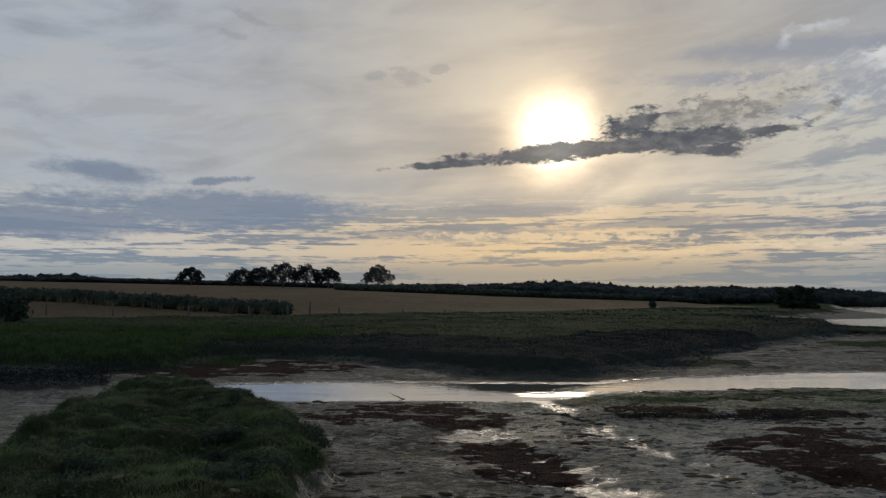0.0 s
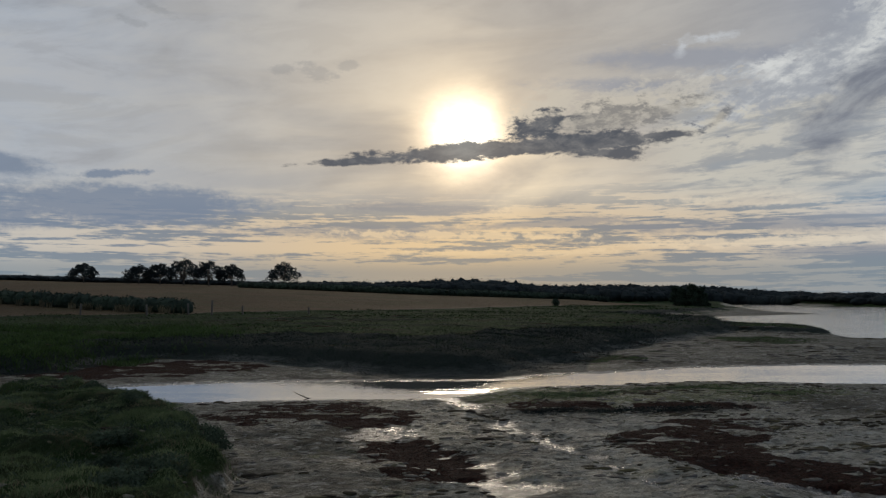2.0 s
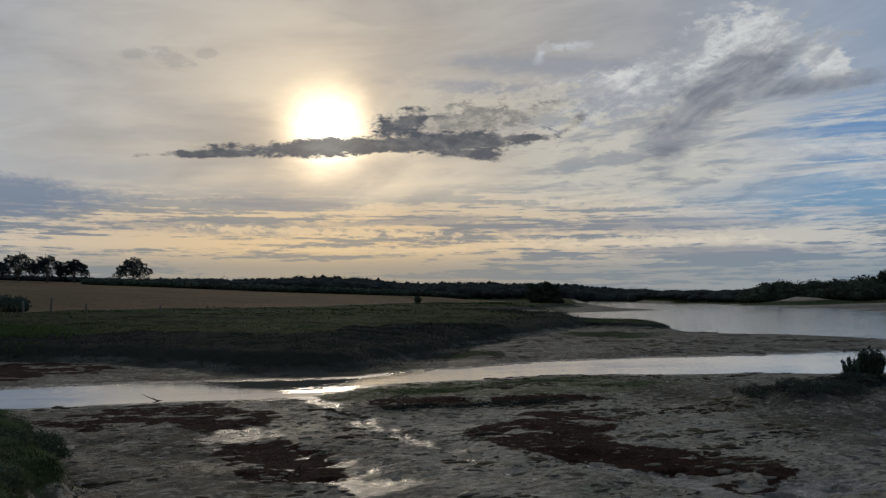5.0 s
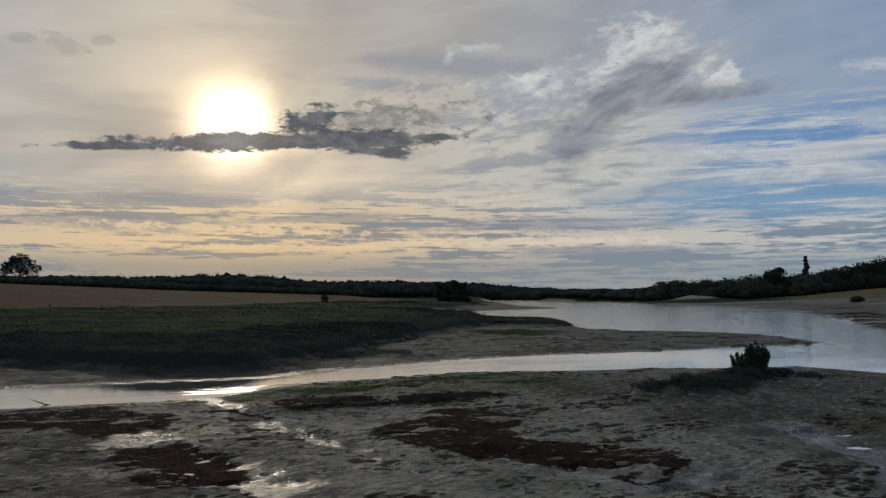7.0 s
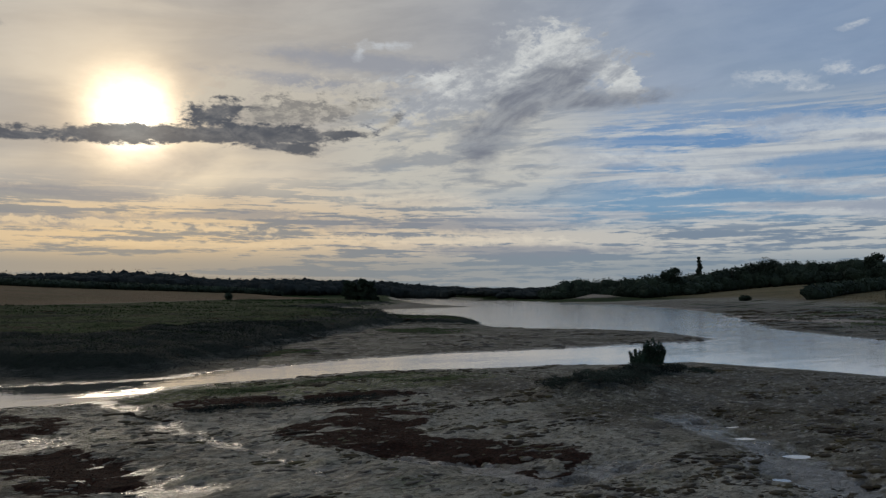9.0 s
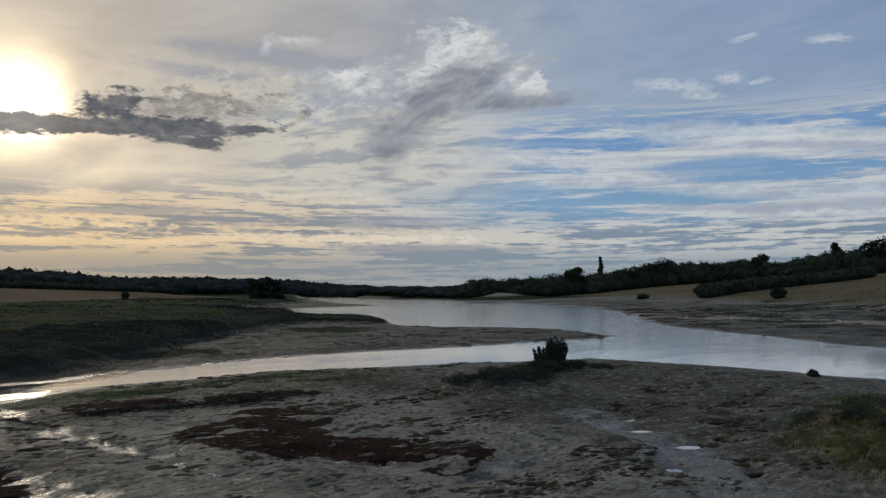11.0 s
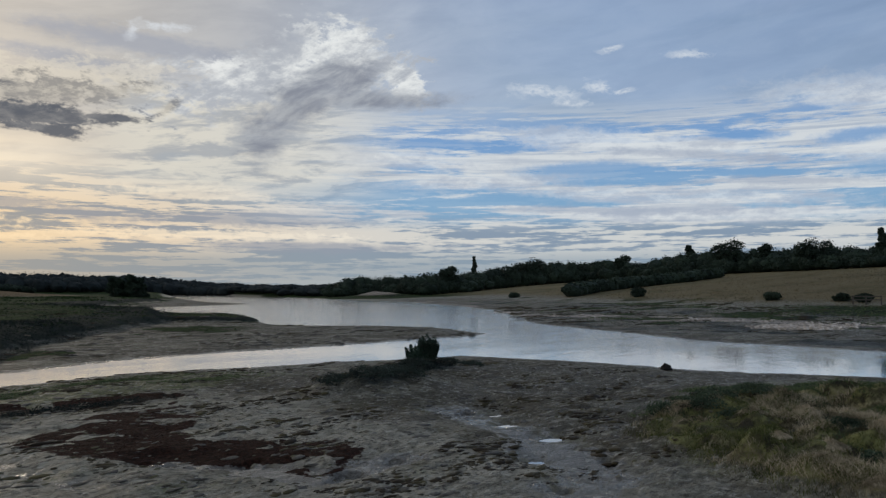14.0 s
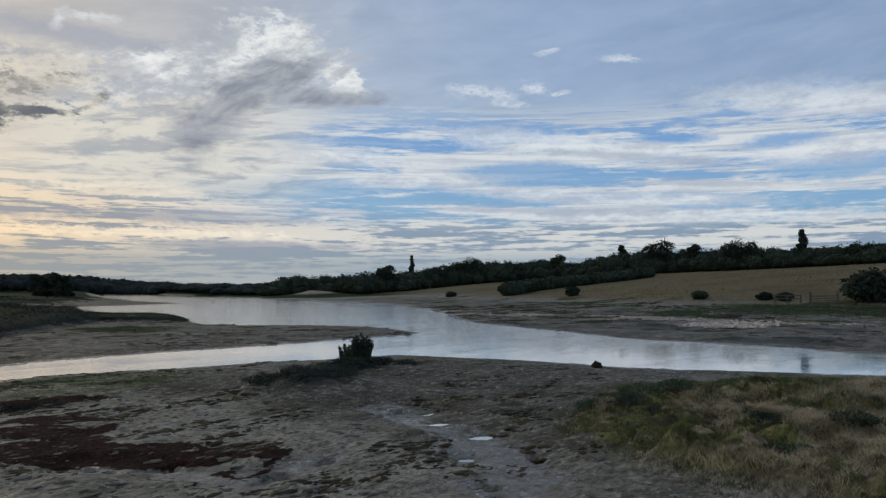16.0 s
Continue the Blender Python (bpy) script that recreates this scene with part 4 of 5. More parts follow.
def wood(name, spots, label, mat, seed, leaves=170, leaf=0.8):
    """Many crowns that stand close together, as one mass. spots: x, y, top above ground, radius."""
    rand = np.random.default_rng(seed)
    pieces = []
    zs = height([s[0] for s in spots], [s[1] for s in spots])
    for i, ((x, y, tall, rad), z) in enumerate(zip(spots, zs)):
        c = (x, y, z + tall * 0.46)
        half = tall * 0.54
        pieces.append(lump(c, rad * 0.76, rad * 0.76, half * 0.84, seed * 101 + i, 0.35, True))
        d = rand.normal(size=(leaves, 3))
        d[:, 2] = np.abs(d[:, 2]) * 1.1 - 0.35
        d /= np.linalg.norm(d, axis=1)[:, None]
        q = rand.uniform(0.78, 1.02, leaves) * (1 + 0.12 * np.sin(4 * d[:, 0] + i) * np.cos(5 * d[:, 1] + 2 * i))
        pieces.append(leaf_cloud(np.array(c) + d * q[:, None] * (rad, rad, half), leaf * rand.uniform(0.6, 1.4, leaves), rand))
    v, f = joined(pieces)
    return tagged(new(name, mesh_of(name, v, f, mat)), label, "woodland", kind="stuff")


def polar(az, dist):
    return dist * math.sin(radians(az)), dist * math.cos(radians(az))


# oaks on the crest of the field
OAKS = [(-18.4, 285, 6.8, 5.0, 8), (-14.9, 282, 6.6, 6.0, 8), (-13.5, 286, 7.6, 6.4, 9), (-11.9, 283, 9.4, 7.4, 11), (-10.2, 282, 9.0, 7.0, 10),
        (-8.6, 284, 8.2, 5.9, 9), (-4.9, 280, 9.4, 7.0, 11)]
for i, (az, dist, tall, spread, lobes) in enumerate(OAKS):
    x, y = polar(az, dist)
    # haze-tinted darker leaf colour gives the oaks their backlit look
    tree(x, y, tall, spread, "spreading dark oak standing alone on the field's crest" if i in (0, 6) else "spreading dark oak in a row on the field's crest",
         group="oaks on the field crest", seed=40 + i, bare=0.26, lobes=lobes + 14, count=5200, leaf=0.34, mat=M_HAZED_LEAF, open_crown=True)

# wood beyond the field and along the far shore
spots = []
for i in range(760):
    az = -36 + 76 * (i + rng.uniform(-0.4, 0.4)) / 760
    row = i % 3
    shore_line = np.interp(az, [-36, 22, 27, 31, 32, 36, 41], [325, 325, 396, 383, 362, 310, 300])
    dist = shore_line + (rng.uniform(2, 10), rng.uniform(18, 40), rng.uniform(50, 110))[row]
    top = np.interp(az, [-36, -26, -22, -17, -6, -4, 3, 8.5, 10, 15.5, 19, 24, 27, 30, 33, 38, 41], [1.5, 1.9, 1.2, 0.85, 0.9, 1.3, 1.35, 1.62, 1.55, 1.05, 1.17, 1.0, 0.95, 0.66, 0.45, 0.36, 0.6])
    x, y = polar(az, dist)
    tall = 3 + dist * math.tan(radians(top)) - float(height(x, y)[0]) + rng.uniform(-0.9, 0.3)
    spots.append((x, y, max(2.4, tall * (rng.uniform(0.62, 0.80), rng.uniform(0.80, 0.96), 1.0)[row]), rng.uniform(3.0, 5.5)))
wood("distant_wood", spots, "long dark wood closing the view beyond field and water", M_HAZED_LEAF, 3, 110, 0.34)

# trees standing at the point
for i, (az, dist, tall, spread) in enumerate(((24.2, 215, 9.2, 2.7), (25.4, 213, 9.6, 2.9), (25.8, 218, 7.4, 2.4), (24.7, 219, 8.2, 2.6))):
    x, y = polar(az, dist)
    tree(x, y, tall, spread, "dense dark tree beside the water at the point", group="trees at the point", seed=70 + i, bare=0.0, lobes=17, count=5600, leaf=0.40, sunk=2.0)

def hill_front(az):
    """Distance to the lower edge of the hillside wood."""
    return float(np.interp(az, [38, 41, 44, 46, 49, 52, 55, 58.6, 61, 64.3, 70, 76, 82, 90], [290, 284, 274, 258, 268, 290, 305, 308, 296, 276, 264, 242, 224, 224]))


# wood on the right-hand hill
spots = []
for i in range(230):
    az = 39 + 50 * (i + rng.uniform(-0.4, 0.4)) / 230
    front = hill_front(az)
    dist = front + rng.uniform(6, 26)
    top = np.interp(az, [39, 41, 43, 46, 48, 50, 52, 54, 56, 60, 62, 64, 66, 70, 74, 78, 82, 90], [0.47, 0.95, 1.0, 1.2, 1.3, 1.35, 1.75, 2.15, 2.2, 2.25, 2.15, 2.5, 2.9, 2.95, 3.1, 3.0, 3.1, 3.1])
    x, y = polar(az, dist)
    tall = 3 + dist * math.tan(radians(top)) - float(height(x, y)[0]) + rng.uniform(-1.4, 0.5)
    spots.append((x, y, max(2.5, tall), rng.uniform(2.2, 4.4)))
    x, y = polar(az + rng.uniform(-0.2, 0.2), front + rng.uniform(0, 4))
    spots.append((x, y, max(1.8, tall * rng.uniform(0.40, 0.75)), rng.uniform(2.0, 3.4)))
wood("hillside_wood", spots, "dark broadleaf wood along the top of the dry hill", M_LEAF, 9, 260, 0.44)

# single trees that rise out of the hillside wood
RISERS = [(47.95, 2.15, 4.2, "round-headed dark tree rising above the hillside wood", 0, 0.10), (49.9, 2.6, 1.2, "tall thin poplar rising above the hillside wood", 1, 0.05),
          (52.0, 2.0, 5.0, "dome-shaped dark tree at the edge of the wood", 0, 0.1), (54.2, 2.6, 5.6, "broad dark tree at the edge of the wood", 0, 0.1),
          (60.9, 2.85, 3.6, "round-headed dark tree above the hedge", 0, 0.1), (65.6, 3.25, 2.4, "thin ragged conifer at the top of the hill", 1, 0.1),
          (68.1, 3.85, 6.0, "broad spreading dark tree at the top of the hill", 0, 0.2), (70.6, 3.5, 3.0, "small open-crowned tree at the top of the hill", 0, 0.3),
          (73.6, 3.8, 6.0, "broad dark tree at the top of the hill", 0, 0.1), (77.65, 4.2, 1.9, "slender poplar standing behind the hilltop wood", 1, 0.1),
          (81.0, 3.3, 5.6, "rounded dark tree at the top of the hill", 0, 0.05), (84.6, 3.4, 5.6, "rounded dark tree at the top of the hill", 0, 0.05)]
for i, (az, top, spread, label, thin, bare) in enumerate(RISERS):
    dist = hill_front(az) + (16 if thin else 8)
    x, y = polar(az, dist)
    tall = 3 + dist * math.tan(radians(top)) - float(height(x, y)[0])
    tree(x, y, tall, spread * dist / 240, label, seed=120 + i, bare=bare, lobes=11, count=3000, leaf=0.5, narrow=bool(thin))


def hedge(line, tall, wide, label, seed, leaf=0.22, per_metre=90, mat=None):
    """A bushy hedge along a line on the ground."""
    rand = np.random.default_rng(seed)
    pieces, pts = [], []
    for (ax, ay), (bx, by) in zip(line, line[1:]):
        n = max(2, int(math.hypot(bx - ax, by - ay) / (wide * 0.38)))
        for i in range(n):
            x, y = ax + (bx - ax) * (i + 0.5) / n, ay + (by - ay) * (i + 0.5) / n
            x, y = x + rand.uniform(-0.2, 0.2) * wide, y + rand.uniform(-0.2, 0.2) * wide
            h, z = tall * rand.uniform(0.92, 1.06), float(height(x, y)[0])
            pieces.append(lump((x, y, z + h * 0.45), wide * 0.6, wide * 0.6, h * 0.52, seed * 53 + len(pieces), 0.45, True))
            k = int(per_metre * wide * 0.55)
            d = rand.normal(size=(k, 3))
            d[:, 2] = np.abs(d[:, 2]) - 0.3
            d /= np.linalg.norm(d, axis=1)[:, None]
            pts.append(np.array((x, y, z + h * 0.45)) + d * rand.uniform(0.85, 1.12, k)[:, None] * (wide * 0.64, wide * 0.64, h * 0.56))
    pieces.append(leaf_cloud(np.concatenate(pts), np.full(sum(map(len, pts)), leaf), rand))
    v, f = joined(pieces)
    z0 = float(height(*line[0])[0])
    ob = thing("hedge", (*line[0], z0), label, "hedge")
    v = v - np.array((*line[0], z0))
    part("foliage", mesh_of("foliage", v, f, mat or M_LEAF), ob)
    return ob


field_hedge = hedge([(-17.6, 85.2), (-25.1, 88.4), (-35.7, 91.5), (-45, 95), (-57, 99), (-70, 104)], 1.6, 1.3, "clipped dark field hedge with pale dead growth at its foot", 5)
p = []
for (ax, ay), (bx, by) in zip([(-17.6, 84.3), (-35.7, 90.5), (-57, 98)], [(-35.7, 90.5), (-57, 98), (-68, 102)]):
    u = rng.uniform(0, 1, 900)
    u = u[vnoise(u * 37, u * 0 + ax, 5) > -0.1]
    p.append(np.stack([ax + (bx - ax) * u, ay + (by - ay) * u - 0.35 + rng.uniform(-0.3, 0.3, len(u)), u * 0], 1))
p = np.concatenate(p)
p[:, 2] = height(p[:, 0], p[:, 1])
base = np.array((-17.6, 85.2, float(height(-17.6, 85.2)[0])))
part("dead_growth", blades(p - base, rng.uniform(0.4, 1.0, len(p)), rng.uniform(0.05, 0.12, len(p)), 0.3, M_WITHERED, "dead_growth"), field_hedge, "pale dead stems under the hedge")
hedge([(142, 92), (160, 97), (176, 98), (190, 95), (205, 93), (222, 92)], 3.0, 3.4, "thick dark hedge running up the dry hillside", 6, 0.5, 60)

hedge([polar(a, d) for a, d in ((-8, 262), (-3, 240), (3.4, 215), (9, 224), (15, 240), (19, 262))], 1.9, 2.6, "low dark hedge along the far edge of the stubble field", 7, 0.45, 40)


def shrub(x, y, wide, tall, label, seed, leaf=0.2, count=900, mat=None, name="shrub"):
    """A low bush: several leafy lobes on short stems."""
    rand = np.random.default_rng(seed)
    z = float(height(x, y)[0])
    ob = thing(name, (x, y, z - 0.05), label, "shrub")
    stems, pts = [], []
    for i in range(7):
        a, q = rand.uniform(0, 6.28), rand.uniform(0.0, 0.34) * wide
        c = np.array((q * math.cos(a), q * math.sin(a), tall * rand.uniform(0.30, 0.62)))
        stems.append(tube([(0.2 * c[0], 0.2 * c[1], 0), tuple(0.6 * c), tuple(c)], [0.03 * tall, 0.02 * tall, 0.008 * tall], 5))
        d = rand.normal(size=(count // 7, 3))
        d /= np.linalg.norm(d, axis=1)[:, None]
        pts.append(c + d * rand.uniform(0.4, 1.0, count // 7)[:, None] * (0.32 * wide, 0.32 * wide, 0.40 * tall))
    part("stems", mesh_of("stems", *joined(stems), M_BARK), ob)
    part("foliage", mesh_of("foliage", *leaf_cloud(np.concatenate(pts), np.full(count // 7 * 7, leaf), rand), mat or M_LEAF), ob)
    return ob


shrub(126.2, 67.1, 3.2, 2.0, "round dark bramble bush on the dry hillside", 1, 0.4)
shrub(104.2, 35.8, 2.8, 1.2, "low dark bush in the grass below the hill", 2, 0.35)
shrub(103.0, 27.0, 2.2, 1.1, "low bramble in the grass below the hill", 3, 0.3)
shrub(102.0, 24.4, 2.4, 1.1, "low bramble in the grass below the hill", 4, 0.3)
shrub(153.0, 115.6, 2.6, 1.6, "small dark bush near the shore", 5, 0.35)
shrub(101.0, 15.2, 7.0, 4.4, "large rounded dark bush beside the gate", 6, 0.4, 3000)
shrub(102.0, 9.6, 8.5, 4.6, "large rounded dark bush beside the gate", 7, 0.4, 3000)
shrub(-35.2, 62.0, 3.6, 2.5, "rounded dark bush at the edge of the marsh", 8, 0.25, 1600)
shrub(45.8, 165.6, 2.0, 1.9, "lone small bush between marsh and field", 9, 0.25)


def box(cx, cy, cz, sx, sy, sz):
    """A box with slightly drawn-in ends."""
    v = np.array([(x, y, z) for x in (-1, 1) for y in (-1, 1) for z in (-1, 1)], float) * (sx / 2, sy / 2, sz / 2)
    f = np.array([(0, 1, 3), (0, 3, 2), (4, 6, 7), (4, 7, 5), (0, 4, 5), (0, 5, 1), (2, 3, 7), (2, 7, 6), (0, 2, 6), (0, 6, 4), (1, 5, 7), (1, 7, 3)])
    return v + (cx, cy, cz), f


# wire fence along the foot of the field
fence_at = np.array((-13.4, 76.4, float(height(-13.4, 76.4)[0])))
fence = thing("fence", fence_at, "old post and wire fence along the marsh edge", "fence")
FENCE = [(-47, 79, 1.2), (-40.5, 77.6, 1.1), (-33.6, 77.4, 1.3), (-26.1, 77.9, 1.1), (-19.8, 77.6, 1.1), (-16.0, 78.4, 1.15), (-13.4, 76.4, 1.45), (-10.8, 79.0, 0.9),
         (-4.3, 81, 0.7)]
tops = []
for i, (x, y, tall) in enumerate(FENCE):
    z = float(height(x, y)[0])
    q = np.array((x, y, z)) - fence_at
    lean = rng.uniform(-0.06, 0.06, 2)
    v, f = tube([tuple(q - (0, 0, 0.2)), tuple(q + (lean[0] * 0.5, lean[1] * 0.5, tall * 0.5)), tuple(q + (lean[0], lean[1], tall)), tuple(q + (lean[0], lean[1], tall + 0.02))],
                [0.10, 0.095, 0.09, 0.02], 8)
    part("post", mesh_of("post", v, f, M_POST, True), fence)
    tops.append((tuple(q + (lean[0], lean[1], tall * 0.92)), tuple(q + (lean[0] * 0.5, lean[1] * 0.5, tall * 0.5))))
for level in (0, 1):
    part("wire", mesh_of("wire", *tube([t[level] for t in tops], [0.006] * len(tops), 4), M_POST), fence)

# field gate below the hill
gx0, gy0 = 98.9, 20.8
gate_at = np.array((gx0, gy0, float(height(gx0, gy0)[0])))
gate = thing("field_gate", gate_at, "weathered grey wooden field gate below the hill", "gate")
for dx, dy in ((0, 0), (-0.3, -3.0)):
    part("gate_post", mesh_of("gate_post", *box(dx, dy, 0.65, 0.2, 0.2, 1.5), M_POST), gate)
for k in range(5):
    part("bar", mesh_of("bar", *box(-0.15, -1.5, 0.28 + 0.2 * k, 0.06, 2.9, 0.09), M_POST), gate)
fence_b_at = np.array((99.6, 23.6, float(height(99.6, 23.6)[0])))
rail = thing("rail_fence", fence_b_at, "short pale wooden rail fence beside the gate", "fence")
for dy in (1.4, 0, -1.6):
    part("rail_post", mesh_of("rail_post", *box(0, dy, 0.5, 0.14, 0.14, 1.1), M_POST), rail)
for zz in (0.55, 0.95):
    part("rail", mesh_of("rail", *box(-0.1, -0.1, zz, 0.05, 3.2, 0.12), M_POST), rail)

# upright sea-blite bush on the near shore
z = float(height(19.7, 18.9)[0])
bush = thing("sea_blite_bush", (19.7, 18.9, z - 0.04), "dark upright bushy sea-blite on the near mud bank", "shrub")
rand = np.random.default_rng(77)
stems, pts = [], []
for i in range(120):
    big = i > 42
    ox, oy = (0.15, -0.14) if big else (-0.20, 0.20)
    a, q = rand.uniform(0, 6.28), math.sqrt(rand.uniform(0, 1))
    rad = 0.38 if big else 0.34
    bx, by = ox + 0.5 * rad * q * math.cos(a), oy + 0.5 * rad * q * math.sin(a)
    tall = (0.95 if big else 0.62) * rand.uniform(0.62, 1.08) * (1 - 0.22 * q * q)
    tip = (ox + rad * q * math.cos(a) * 1.05, oy + rad * q * math.sin(a) * 1.05, tall)
    mid = (0.5 * (bx + tip[0]) + 0.03 * math.cos(a), 0.5 * (by + tip[1]) + 0.03 * math.sin(a), tall * 0.5)
    stems.append(tube([(bx, by, 0), mid, tip], [0.008, 0.006, 0.003], 4))
    u = rand.uniform(0.18, 1.0, 70)[:, None]
    line = np.where(u < 0.5, np.array((bx, by, 0)) * (1 - 2 * u) + np.array(mid) * 2 * u, np.array(mid) * (2 - 2 * u) + np.array(tip) * (2 * u - 1))
    pts.append(line + rand.normal(size=(70, 3)) * (0.020, 0.020, 0.012))
part("stems", mesh_of("stems", *joined(stems), M_BARK), bush)
part("foliage", mesh_of("foliage", *leaf_cloud(np.concatenate(pts), np.full(120 * 70, 0.05), rand), M_SHRUB), bush)

# old stump at the water's edge, and a branch stuck in the channel
z = float(height(26.2, 12.8)[0])
v, f = lump((0, 0, 0.08), 0.22, 0.20, 0.15, 5, 0.5)
w2, f2 = tube([(-0.10, 0.03, 0.05), (-0.12, 0.02, 0.2), (-0.10, 0.0, 0.30)], [0.09, 0.06, 0.015], 7)
tagged(new("tree_stump", mesh_of("tree_stump", *joined([(v, f), (w2, f2)]), material("rotten_wood", leafy((0.008, 0.007, 0.006), (0.016, 0.014, 0.012))), True)), "small black rotten stump at the water's edge", "stump").location = (26.2, 12.8, z)
twig = thing("driftwood_branch", (-1.35, 23.2, -0.03), "thin dark driftwood branch lying in the shallow channel", "driftwood")
part("stem", mesh_of("stem", *tube([(0.28, 0.06, 0.0), (0.06, 0.0, 0.06), (-0.14, 0.0, 0.15), (-0.3, 0.02, 0.24)], [0.02, 0.016, 0.011, 0.004], 6), M_BARK), twig)
part("side_branch", mesh_of("side_branch", *tube([(0.06, 0.0, 0.06), (0.0, -0.05, 0.13), (0.03, -0.08, 0.18)], [0.012, 0.008, 0.003], 5), M_BARK), twig)


# ---------------------------------------------------------------- ground cover
def scatter(n, x0, x1, y0, y1, keep, outline=None):
    """n random plan points in a rectangle, kept by the covers there."""
    x, y = rng.uniform(x0, x1, n), rng.uniform(y0, y1, n)
    if outline:
        k = inside(outline, x, y) > -0.7
        x, y = x[k], y[k]
    z, c = lie(x, y)
    k = keep(x, y, z, c) > rng.uniform(0, 1, len(x))
    return np.stack([x[k], y[k], z[k] - 0.015], 1)


def stuff(name, me, label, category):
    return tagged(new(name, me), label, category, kind="stuff")


patchy = lambda x, y, s, seed: smooth(fbm(x / s, y / s, seed), -0.35, 0.45)

# close hummock: clumped short grass, with withered stems and purslane between
p = scatter(430000, -10.5, -1, 7.5, 24, lambda x, y, z, c: smooth(inside(LEFT_HUMMOCK, x, y), -0.35, 0.2) * (0.25 + 0.75 * patchy(x, y, 0.35, 81)), LEFT_HUMMOCK)
h = 0.030 + 0.075 * patchy(p[:, 0], p[:, 1], 0.5, 83)
stuff("marsh_grass", blades(p, h * rng.uniform(0.6, 1.3, len(p)), rng.uniform(0.006, 0.014, len(p)), 1.3, M_TURF, "marsh_grass"), "dark green clumped salt-marsh grass on the near hummock", "grass")
p = scatter(120000, -10.5, -1, 7.5, 24, lambda x, y, z, c: smooth(inside(LEFT_HUMMOCK, x, y), -0.5, 0.0) * smooth(fbm(x / 0.8, y / 0.8, 87), -0.1, 0.3), LEFT_HUMMOCK)
stuff("dead_grass", blades(p, rng.uniform(0.03, 0.09, len(p)), rng.uniform(0.006, 0.012, len(p)), 1.6, M_WITHERED, "dead_grass"), "withered brown grass matted between the green on the hummock", "grass")
p = scatter(70000, -10.5, -1, 7.5, 24, lambda x, y, z, c: smooth(inside(LEFT_HUMMOCK, x, y), -0.2, 0.1) * smooth(fbm(x / 0.9, y / 0.9, 89), 0.0, 0.35), LEFT_HUMMOCK)
q = p + np.stack([np.zeros(len(p)), np.zeros(len(p)), rng.uniform(0.02, 0.13, len(p))], 1)
stuff("sea_purslane", mesh_of("sea_purslane", *leaf_cloud(q, np.full(len(q), 0.034)), M_PURSLANE), "grey-green sea purslane growing through the grass", "plants")

# hummock on the other side: yellowed grass on its flank, dead thatch, green tops
p = scatter(250000, 9.5, 22, 0, 8.4, lambda x, y, z, c: smooth(inside(RIGHT_HUMMOCK, x, y), -0.5, 0.3) * patchy(x, y, 0.4, 91) * (0.25 + 0.75 * smooth(fbm(x / 1.2, y / 1.2, 93), -0.2, 0.2)), RIGHT_HUMMOCK)
stuff("yellowed_grass", blades(p, rng.uniform(0.03, 0.11, len(p)), rng.uniform(0.006, 0.013, len(p)), 1.5, material("yellowed_grass", leafy((0.070, 0.088, 0.026), (0.215, 0.215, 0.085), thin=0.35)), "yellowed_grass"),
      "yellow-green grass tussocks on the right-hand hummock", "grass")
p = scatter(210000, 9.5, 22, 0, 8.4, lambda x, y, z, c: smooth(inside(RIGHT_HUMMOCK, x, y), -0.3, 0.5) * smooth(fbm(x / 0.7, y / 0.7, 95) + 0.5 * (1 - smooth(y, 2.2, 3.6)), -0.05, 0.25), RIGHT_HUMMOCK)
stuff("dead_thatch", blades(p, rng.uniform(0.05, 0.16, len(p)), rng.uniform(0.006, 0.012, len(p)), 1.7, M_STRAW, "dead_thatch"), "pale straw-coloured dead thatch on the tussocks", "grass")
p = scatter(210000, 12, 29, 0, 10.5, lambda x, y, z, c: np.maximum(smooth(inside(RIGHT_GREEN, x, y), -0.7, 0.6), 0.8 * (y > 3.4) * smooth(inside(RIGHT_HUMMOCK, x, y), 0.1, 0.8) * smooth(fbm(x / 0.9, y / 0.9, 98), 0.0, 0.25)) * patchy(x, y, 0.6, 97))
stuff("marsh_grass", blades(p, rng.uniform(0.04, 0.12, len(p)), rng.uniform(0.010, 0.020, len(p)), 1.4, M_TURF, "marsh_grass_right"), "green salt-marsh grass behind the yellow tussocks", "grass")

# the wide marsh over the channel
p = scatter(330000, -70, 60, 26, 120, lambda x, y, z, c: c["grass"] * (0.2 + 0.8 * patchy(x, y, 1.6, 101)) * np.clip(42 / np.hypot(x, y), 0.25, 1) ** 1.3)
r = np.hypot(p[:, 0], p[:, 1])
h = (0.05 + 0.12 * patchy(p[:, 0], p[:, 1], 2.5, 103)) * rng.uniform(0.6, 1.3, len(p))
stuff("salt_marsh_grass", straws(p, 0.7 * h, 0.0011 * r * rng.uniform(0.6, 1.3, len(p)), 2.4, M_MARSH, "salt_marsh_grass"), "wide dark green salt marsh grass beyond the channel", "grass")
p = scatter(110000, -36, -4, 29, 58, lambda x, y, z, c: c["grass"] * smooth(fbm(x / 7, y / 3.0, 107), -0.35, 0.15) * (1 - smooth(x, -12, -5)) * (1 - smooth(y, 44, 58)))
stuff("fresh_marsh_grass", blades(p, rng.uniform(0.10, 0.30, len(p)), rng.uniform(0.03, 0.06, len(p)), 1.3, M_BRIGHT, "fresh_marsh_grass"), "brighter green tall grass along the marsh front", "grass")
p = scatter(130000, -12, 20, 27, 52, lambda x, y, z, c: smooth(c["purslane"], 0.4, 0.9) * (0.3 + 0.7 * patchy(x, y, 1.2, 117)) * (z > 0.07))
